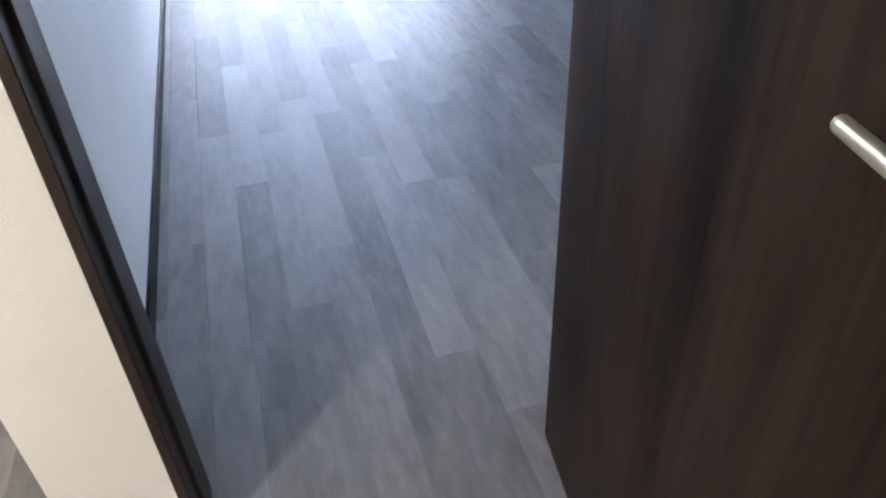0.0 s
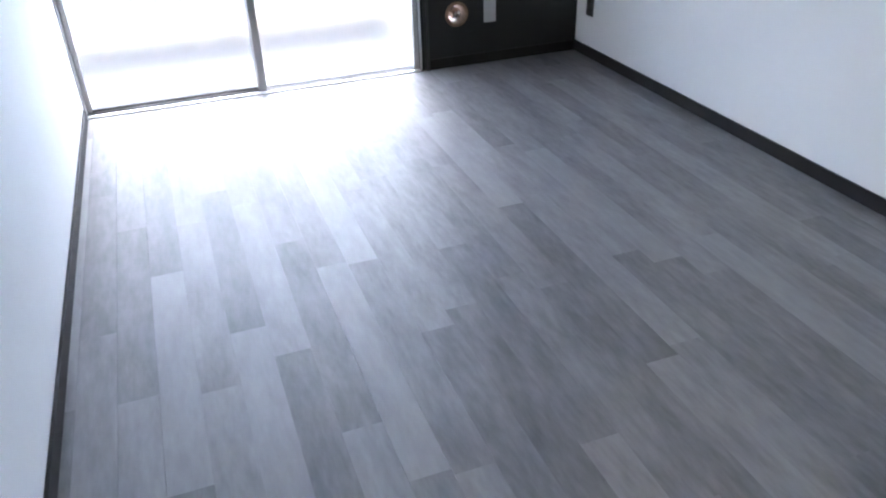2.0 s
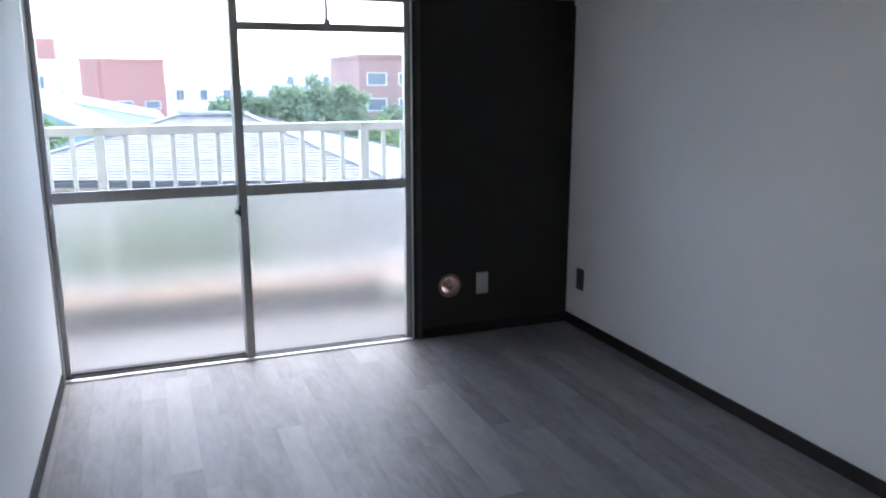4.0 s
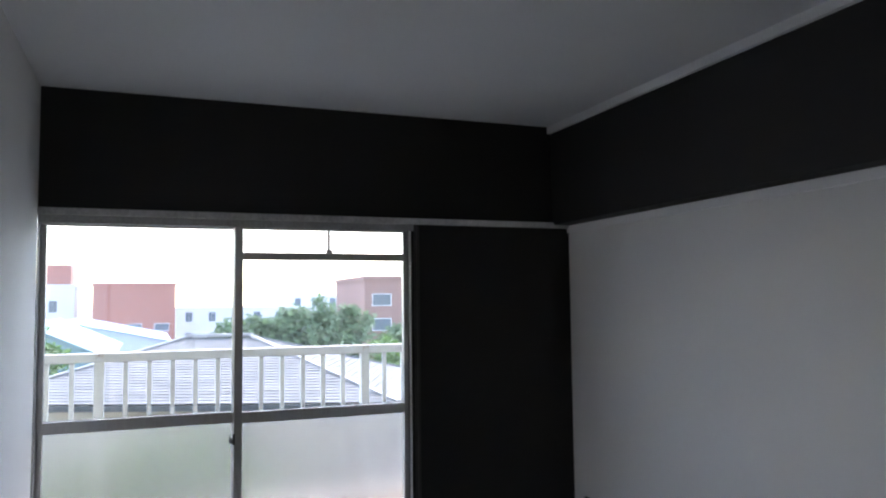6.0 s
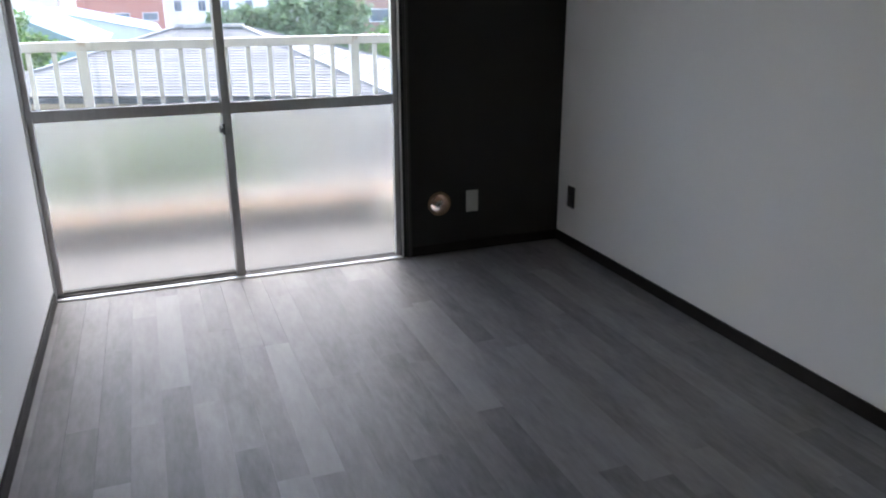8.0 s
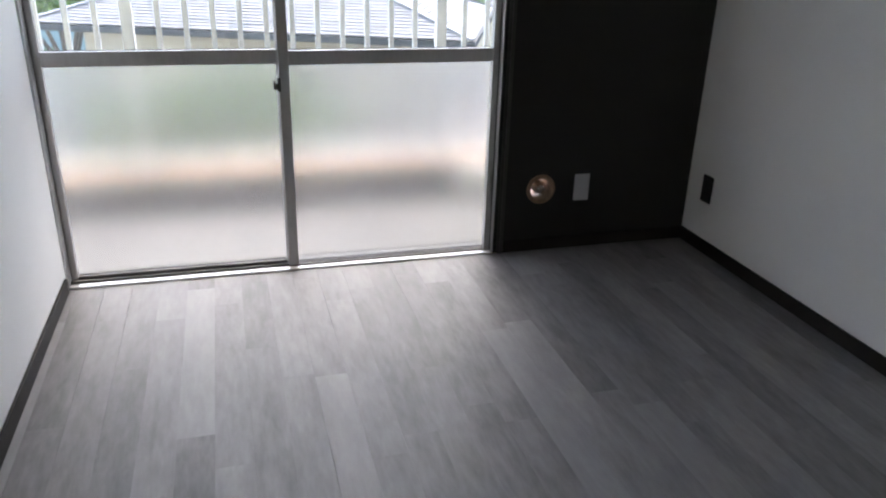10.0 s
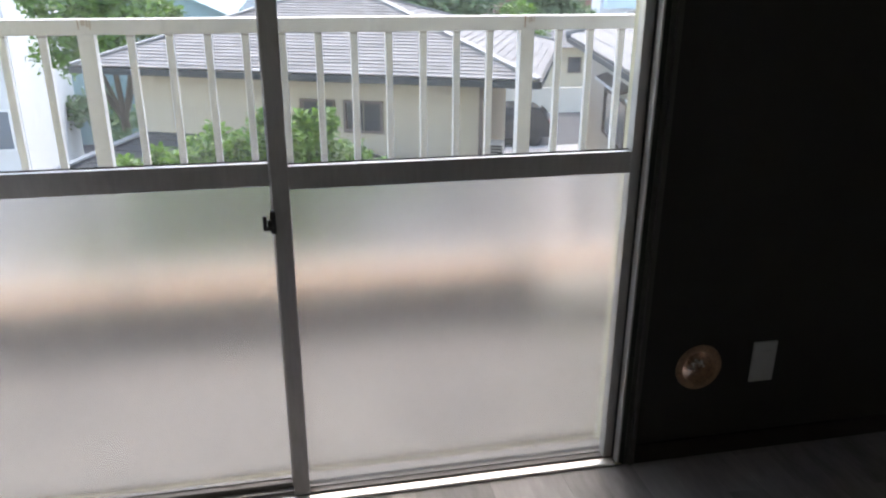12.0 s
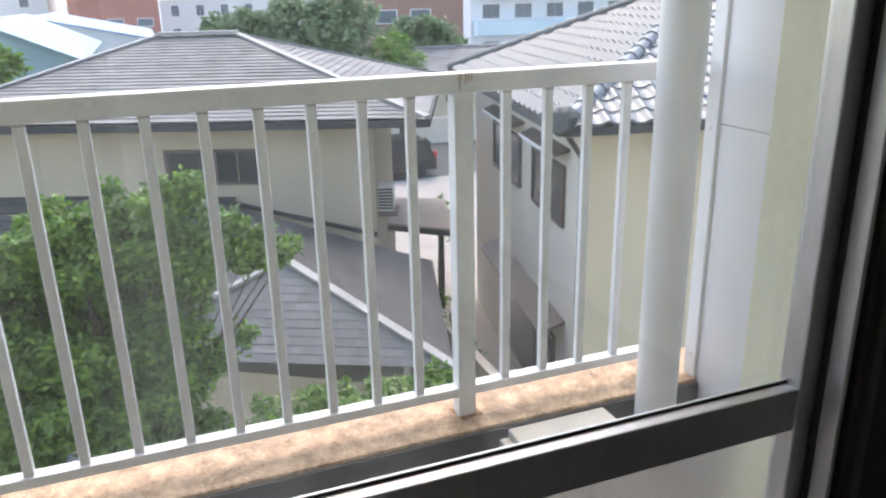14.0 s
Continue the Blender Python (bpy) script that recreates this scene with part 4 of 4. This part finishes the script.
# ---- cars ----
def car(at, yaw, paint, label):
    g = Grid(at, yaw)
    c = thing("car", g(2, 0.8, GZ + 0.02), label, "car", group="parked cars")
    prof = [(0, 0.35), (0.02, 0.75), (0.12, 0.98), (0.45, 1.48), (1.1, 1.56), (2.3, 1.52), (2.95, 1.0), (3.75, 0.85), (3.9, 0.6), (3.88, 0.3)]
    bm = bmesh.new()
    rows = []
    for v, k in ((0, 0.0), (0.1, 1.0), (1.5, 1.0), (1.6, 0.0)):
        rows.append([bm.verts.new(g(u + (0.06 if k == 0 and z > 1.05 else 0), v + (0.12 if v == 0 and z > 1.05 else -0.12 if v == 1.6 and z > 1.05 else 0), GZ + z - (0.06 if k == 0 and z > 1.2 else 0))) for u, z in prof])
    for p, q in zip(rows, rows[1:]):
        for j in range(len(prof)):
            bm.faces.new((p[j], p[(j + 1) % len(prof)], q[(j + 1) % len(prof)], q[j]))
    bm.faces.new(rows[0][::-1])
    bm.faces.new(rows[-1])
    bmesh.ops.recalc_face_normals(bm, faces=bm.faces[:])
    body = part("body", bm, paint, c)
    part("side_window", g.block(0.55, 2.35, 0.085, 0.11, GZ + 1.08, GZ + 1.42), M_PANE, body)
    part("rear_window", g.block(0.18, 0.24, 0.25, 1.35, GZ + 1.08, GZ + 1.4), M_PANE, body)
    for v in (0.06, 1.36):
        part("tail_light", g.block(-0.02, 0.08, v, v + 0.18, GZ + 0.75, GZ + 1.02), M_TAIL, c, "red tail light")
    for u in (0.75, 3.15):
        for v in (0.0, 1.45):
            bm = bmesh.new()
            tube(bm, g(u, v - 0.02, GZ + 0.32), g(u, v + 0.17, GZ + 0.32), 0.31, n=24)
            wheel = part("wheel", bm, M_TYRE, c)
            bm = bmesh.new()
            tube(bm, g(u, v - 0.03, GZ + 0.32), g(u, v + 0.16, GZ + 0.32), 0.19, n=20)
            part("rim", bm, M_STEEL, wheel)
    return c


car((8.7, 28.4), 172, M_CAR_BLACK, "black hatchback parked by the road")
car((-11.6, 36.8), 200, M_CAR_WHITE, "white car parked in the street")
car((-11.0, 31.2), 195, M_CAR_WHITE, "pale car parked behind the house")

# ---- house behind the road ----
b2 = Grid((9.3, 35.5), -6)
far_house = thing("house", b2(3, 3, GZ), "cream house with a grey tiled roof across the road", "house")
part("wall", b2.block(0.6, 11.4, 0.6, 6.4, GZ, -2.75), M_HOUSE_Y, far_house)
q = [b2(0, 0, -2.7), b2(12, 0, -2.7), b2(12, 7, -2.7), b2(0, 7, -2.7)]
t0, t1 = b2(2.2, 3.5, -1.5), b2(9.8, 3.5, -1.5)
slope(far_house, q[0], q[1], t1, t0, 10, 0.03, mat=M_SLATE)
slope(far_house, q[2], q[3], t0, t1, 10, 0.03, mat=M_SLATE)
slope(far_house, q[1], q[2], t1, t1, 10, 0.03, mat=M_SLATE)
slope(far_house, q[3], q[0], t0, t0, 10, 0.03, mat=M_SLATE)
part("ridge_cap", bar(t0, t1, 0.3, 0.1), M_RIDGE, far_house)
window_on(b2, far_house, 3.0, 3.7, -4.0, -3.2, 0.6, panes=1)
part("low_wall", b2.block(-1, 6, -1.6, -1.4, GZ, GZ + 1.2), M_HOUSE_B, far_house)

# ---- far buildings ----
def block_building(name, at, yaw, w, d, top, mat, label, rows=(), cols=0, pane=M_PANE_FAR, wz=1.2, ww=1.6, gap=3.0, first=1.0, balcony=None):
    g = Grid(at, yaw)
    b = thing(name, g(w / 2, d / 2, GZ), label, "building")
    part("wall", g.block(0, w, 0, d, GZ, top), mat, b)
    part("parapet", g.block(-0.1, w + 0.1, -0.1, d + 0.1, top, top + 0.25), mat, b)
    for z in rows:
        for k in range(cols):
            u = first + k * gap
            if u + ww < w:
                window_on(g, b, u, u + ww, z, z + wz, 0, pane=pane, edge=M_WHITE_METAL)
        if balcony:
            part("balcony", g.block(0.2, w - 0.2, -1.1, -0.05, z - 1.3, z - 0.15), balcony, b)
    return b


block_building("apartment_building", (24.0, 60), -4, 26, 10, 6.0, M_APT, "pale blue apartment block with balconies", rows=(-3.9, -0.9, 2.1), cols=9, gap=2.9, balcony=M_APT_BLUE)
block_building("office_building", (-6.95, 70), 0, 6.9, 10, 3.2, M_ORANGE, "flat orange clad building with a strip of windows", rows=(-0.9,), cols=3, gap=2.3, ww=1.3, wz=0.7, first=0.5)
tower = block_building("office_building", (-14.0, 75), 0, 5.2, 8, 3.2, M_PALE, "pale building with a red roof structure", rows=(-2.0, 0.8), cols=2, gap=2.4, ww=0.8, first=0.6)
part("roof_house", Grid((-11.4, 77), 0).block(0, 2.1, 0, 4, 3.4, 5.4), M_ORANGE, tower, "red roof structure")
block_building("office_building", (10.75, 44), 0, 6, 8, 2.9, M_REDBRICK, "red and grey building with roof plant", rows=(-3.2, -0.4, 1.2), cols=3, gap=2.1, ww=1.3, wz=0.8, first=0.5)
block_building("office_building", (0.6, 90), 0, 16, 8, 0.9, M_PALE, "long pale building in the haze", rows=(-3.0, -0.6), cols=6, gap=2.6, ww=0.9)
block_building("office_building", (14.2, 95), 0, 12, 8, 2.4, M_PALE, "pale distant building in the haze", rows=(-0.6, 1.0), cols=5, gap=2.3, ww=0.9)
block_building("apartment_building", (-13.6, 22.5), 0, 4.2, 6, 1.4, M_PALE, "white building close behind the car park", rows=(-4.0, -1.4), cols=2, gap=1.9, ww=1.0)


def hall(at, yaw, w, d, eave, ridge, roof_mat, wall_mat, label):
    g = Grid(at, yaw)
    b = thing("warehouse", g(w / 2, d / 2, GZ), label, "warehouse")
    bm = bmesh.new()
    pr = [(0.2, GZ), (w - 0.2, GZ), (w - 0.2, eave), (w / 2, ridge - 0.05), (0.2, eave)]
    a = [bm.verts.new(g(u, 0.2, z)) for u, z in pr]
    c = [bm.verts.new(g(u, d - 0.2, z)) for u, z in pr]
    bm.faces.new(a)
    bm.faces.new(c[::-1])
    for i in range(5):
        bm.faces.new((a[i], c[i], c[(i + 1) % 5], a[(i + 1) % 5]))
    bmesh.ops.recalc_face_normals(bm, faces=bm.faces[:])
    part("wall", bm, wall_mat, b)
    for u, s in ((0, 1), (w, -1)):
        bm = bmesh.new()
        n = int(d / 0.6)
        for k in range(n):
            v0, v1 = d * k / n, d * (k + 1) / n
            e0, e1, p1, p0 = g(u, v0, eave), g(u, v1 - 0.06, eave), g(w / 2, v1 - 0.06, ridge), g(w / 2, v0, ridge)
            slab(bm, (e0, p0, p1, e1) if s > 0 else (e0, e1, p1, p0), 0.06)
        part("sheet_roof", bm, roof_mat, b)
    return b


hall((-13.5, 46), 0, 12.6, 16, -0.8, 0.55, M_BLUE, M_PALE, "warehouse with a pale blue sheet roof")
hall((-10.2, 30), 0, 6.6, 14, -0.75, 0.75, M_TEAL, M_TEAL, "teal sheet-metal warehouse with a gable")


# ---- trees ----
def leaves(bm, centre, radius, count, size, rnd, squash=0.8):
    """A clump of small bent leaves, denser towards its skin."""
    c = Vector(centre)
    for _ in range(count):
        d = Vector((rnd.gauss(0, 1), rnd.gauss(0, 1), rnd.gauss(0, 1))).normalized()
        p = c + Vector((d.x, d.y, d.z * squash)) * radius * rnd.uniform(0.45, 1.05)
        s = size * rnd.uniform(0.6, 1.35)
        ax = Vector((rnd.gauss(0, 1), rnd.gauss(0, 1), rnd.gauss(0.1, 0.6))).normalized()
        up = (d + Vector((rnd.gauss(0, 0.5), rnd.gauss(0, 0.5), 0.7))).normalized()
        side = ax.cross(up)
        if side.length < 0.1:
            continue
        side.normalize()
        v = [bm.verts.new(q) for q in (p, p + ax * s * 0.5 + side * s * 0.24 + up * s * 0.06, p + ax * s - up * s * 0.08, p + ax * s * 0.5 - side * s * 0.24 + up * s * 0.06)]
        bm.faces.new(v[:3])
        bm.faces.new((v[0], v[2], v[3]))


def tree(at, clumps, label, mat, size, density, seed, trunk=0.14, name="tree"):
    rnd = random.Random(seed)
    base = Vector(at)
    t = thing(name, base, label, "tree")
    cz = sum(c[2] for c in clumps) / len(clumps)
    fork = Vector((base.x, base.y, base.z + (cz - base.z) * 0.55))
    bm = bmesh.new()
    tube(bm, base, fork, trunk, trunk * 0.7, n=10)
    for c in clumps:
        e = Vector(c[:3])
        mid = fork.lerp(e, 0.5) + Vector((rnd.uniform(-0.1, 0.1), rnd.uniform(-0.1, 0.1), 0.15))
        tube(bm, fork, mid, trunk * 0.5, trunk * 0.3, n=7)
        tube(bm, mid, e, trunk * 0.3, trunk * 0.08, n=6)
    part("trunk", bm, M_BARK, t)
    bm = bmesh.new()
    for c in clumps:
        leaves(bm, c[:3], c[3], int(density * c[3] ** 2), size, rnd)
        for _ in range(5):
            d = Vector((rnd.gauss(0, 1), rnd.gauss(0, 1), abs(rnd.gauss(0, 0.7)))).normalized() * c[3]
            leaves(bm, Vector(c[:3]) + d, c[3] * 0.32, int(density * c[3] ** 2 * 0.12), size, rnd)
    part("crown", bm, mat, t)
    return t


rnd = random.Random(11)
near = [(-1.44, 6.4, -0.32, 0.16), (-1.66, 6.4, -0.52, 0.3), (-2.04, 6.5, -0.52, 0.3), (-2.45, 6.4, -0.6, 0.3), (-1.2, 6.3, -0.74, 0.26), (-0.8, 6.4, -0.9, 0.17), (-1.0, 6.3, -0.98, 0.2),
        (-2.85, 6.4, -0.8, 0.33), (-1.86, 6.3, -0.82, 0.33), (-1.45, 6.2, -0.98, 0.28), (-2.36, 6.3, -0.86, 0.33), (-3.3, 6.5, -1.0, 0.36), (-2.0, 6.9, -0.9, 0.4), (-2.8, 6.9, -1.0, 0.45),
        (-2.9, 6.1, -1.55, 0.36), (-2.45, 6.0, -1.66, 0.34), (-1.97, 6.2, -1.6, 0.34), (-1.6, 6.2, -1.55, 0.24), (-2.8, 5.9, -2.05, 0.4), (-2.3, 5.9, -2.15, 0.4), (-1.8, 6.1, -2.05, 0.36),
        (-1.34, 6.2, -1.86, 0.22), (-1.12, 6.3, -1.74, 0.13), (-2.1, 5.8, -2.6, 0.42), (-3.1, 5.8, -2.4, 0.45), (-1.65, 5.9, -2.55, 0.36), (-3.6, 6.1, -1.7, 0.42), (-3.7, 5.8, -2.5, 0.5),
        (-2.6, 6.7, -1.9, 0.5), (-1.9, 6.6, -2.3, 0.45), (-1.6, 5.3, -2.95, 0.5), (-2.5, 5.2, -3.0, 0.55), (-2.0, 6.7, -1.3, 0.42), (-2.6, 6.7, -1.35, 0.42), (-1.55, 6.6, -1.3, 0.28), (-3.2, 6.6, -1.4, 0.42), (-0.58, 6.3, -0.93, 0.12),
        (-0.75, 6.2, -0.98, 0.15), (-2.3, 6.9, -1.7, 0.45)]
tree((-2.2, 6.0, GZ), near, "leafy bright green garden tree below the balcony", M_LEAF, 0.085, 9000, 4, 0.055)
low = [(-0.75, 5.8, -2.5, 0.34), (-0.2, 5.9, -2.58, 0.3), (0.3, 5.9, -2.52, 0.28), (0.8, 6.0, -2.6, 0.28), (-1.2, 5.6, -2.6, 0.36), (-0.4, 5.5, -2.9, 0.4), (0.4, 5.6, -2.95, 0.4), (1.0, 5.9, -3.0, 0.35),
       (-0.9, 5.3, -3.1, 0.45), (0.0, 5.3, -3.3, 0.45)]
tree((0.1, 5.9, GZ), low, "low green shrub below the wing roof", M_LEAF, 0.085, 6000, 9, 0.04, name="shrub")
tree((2.15, 9.0, GZ), [(2.2, 9.0, -4.6, 0.4), (2.1, 9.7, -4.8, 0.45), (2.15, 8.3, -4.9, 0.45)], "green shrub in the gap between the houses", M_LEAF, 0.12, 1100, 15, 0.05, name="shrub")
tree((2.75, 10.6, GZ), [(2.75, 10.6, -4.2, 0.3), (2.8, 11.2, -3.9, 0.25), (2.7, 9.9, -4.5, 0.35)], "narrow green shrub by the garden wall", M_LEAF, 0.1, 1000, 17, 0.04, name="shrub")
tree((4.2, 15.2, GZ), [(4.3, 15.2, -3.3, 0.2), (4.2, 15.1, -3.7, 0.22), (4.35, 15.3, -4.1, 0.2)], "thin leafy tree beside the drive", M_LEAF, 0.14, 500, 16, 0.05)
tree((-6.0, 19.6, GZ), [(-6.3, 19.6, 0.3, 0.9), (-5.4, 19.4, 0.1, 0.8), (-7.1, 19.6, 0.0, 0.9), (-4.9, 19.6, -0.25, 0.55), (-6.2, 19.3, -0.6, 0.9), (-7.3, 19.8, -0.9, 0.8), (-5.5, 19.8, -0.9, 0.6)],
     "broad green tree behind the house", M_LEAF, 0.2, 900, 5, 0.16)
tree((-4.4, 18.6, GZ), [(-4.4, 18.6, -2.6, 0.6), (-5.0, 18.9, -2.9, 0.7), (-5.6, 18.7, -3.3, 0.7)], "dark shrubs behind the house", M_LEAF_HAZED, 0.2, 700, 6, 0.06, name="shrub")
tree((2.6, 36, GZ), [(2.4, 36, 0.1, 0.9), (3.4, 36.2, -0.2, 1.0), (1.6, 36.4, -0.4, 0.8), (2.8, 35.6, -1.0, 1.1)], "rounded green tree in the distance", M_LEAF_HAZED, 0.32, 420, 21, 0.18)
tree((6.0, 35, GZ), [(5.2, 35, 0.3, 1.2), (6.6, 35.3, 0.45, 1.2), (4.3, 35.2, -0.3, 1.0), (7.7, 35.2, -0.1, 1.1), (6.0, 34.6, -0.7, 1.3), (7.0, 34.4, -1.4, 1.2), (4.9, 34.5, -1.5, 1.1)],
     "large grey-green tree behind the houses", M_LEAF_HAZED, 0.34, 420, 22, 0.25)
tree((8.6, 31.5, GZ), [(8.2, 31.5, -1.0, 0.8), (9.0, 31.4, -1.6, 0.8), (8.0, 31.2, -1.9, 0.7), (8.8, 31.3, -2.4, 0.7)], "yellow-green tree behind the roof ridge", M_LEAF, 0.26, 420, 23, 0.14)
tree((12.4, 40, GZ), [(11.6, 40, -0.9, 1.0), (12.6, 40, -0.7, 1.1), (13.7, 40.2, -0.8, 1.0), (12.2, 39.6, -1.7, 1.2), (14.0, 39.7, -1.8, 1.0)], "dark green tree before the red building", M_LEAF_HAZED, 0.34, 420, 24, 0.2)
tree((-8.5, 27.5, GZ), [(-8.6, 27.5, -3.6, 0.7), (-9.4, 27.6, -3.8, 0.7), (-7.8, 27.3, -4.1, 0.7)], "dark green hedge tree by the car park", M_LEAF_HAZED, 0.25, 600, 25, 0.08, name="shrub")

# ---- slates of the low wing and floor planks ----
rows = 12
slate_mesh = {}
nrm = (CR - CL).cross(AP - CL).normalized()
along = (CR - CL).normalized()
rise = (AP - CL) - along * (AP - CL).dot(along)
left_in, span = (AP - CL).dot(along), (CR - CL).length
turn = Matrix((along, rise.normalized(), nrm)).transposed().to_4x4()
turn = turn @ Matrix.Rotation(radians(-3.2), 4, "X")
for i in range(rows):
    f = i / rows
    x0, x1 = left_in * (f + 0.5 / rows), span - (span - left_in) * (f + 0.5 / rows)
    x = x0 - (i % 2) * 0.15
    while x < x1 - 0.02:
        a, b = max(x, x0), min(x + 0.30, x1)
        x += 0.30
        if b - a < 0.03:
            continue
        w, l = round(b - a - 0.004, 2), rise.length / rows * 1.15
        if w not in slate_mesh:
            bm = bmesh.new()
            slab(bm, [(-w / 2, 0, 0), (w / 2, 0, 0), (w / 2, l, 0), (-w / 2, l, 0)], 0.016)
            me = bpy.data.meshes.new("slate")
            bm.to_mesh(me)
            bm.free()
            me.materials.append(M_SLATE)
            slate_mesh[w] = me
        ob = new("slate", slate_mesh[w])
        ob.parent = wing
        ob.matrix_parent_inverse = Matrix.Translation(wing.location).inverted()
        ob.matrix_basis = Matrix.Translation(CL + along * (a + b) / 2 + rise * f + nrm * 0.035) @ turn

LEFT, RIGHT = PHASE - 8 * PW, PHASE - PW
lay(LEFT, RIGHT, -5.779, -0.0075, 3)
lay(XL + 0.001, LEFT, YB - 0.115, -0.0075, 4)
lay(RIGHT, -0.001, YB - 0.115, -0.0075, 6)
lay(-4.479, LEFT, -5.779, YB - 0.1155, 5)
lay(RIGHT, -0.901, -5.779, YB - 0.1155, 8)
lay(-4.479, -2.735, YB - 0.115, -2.621, 7)
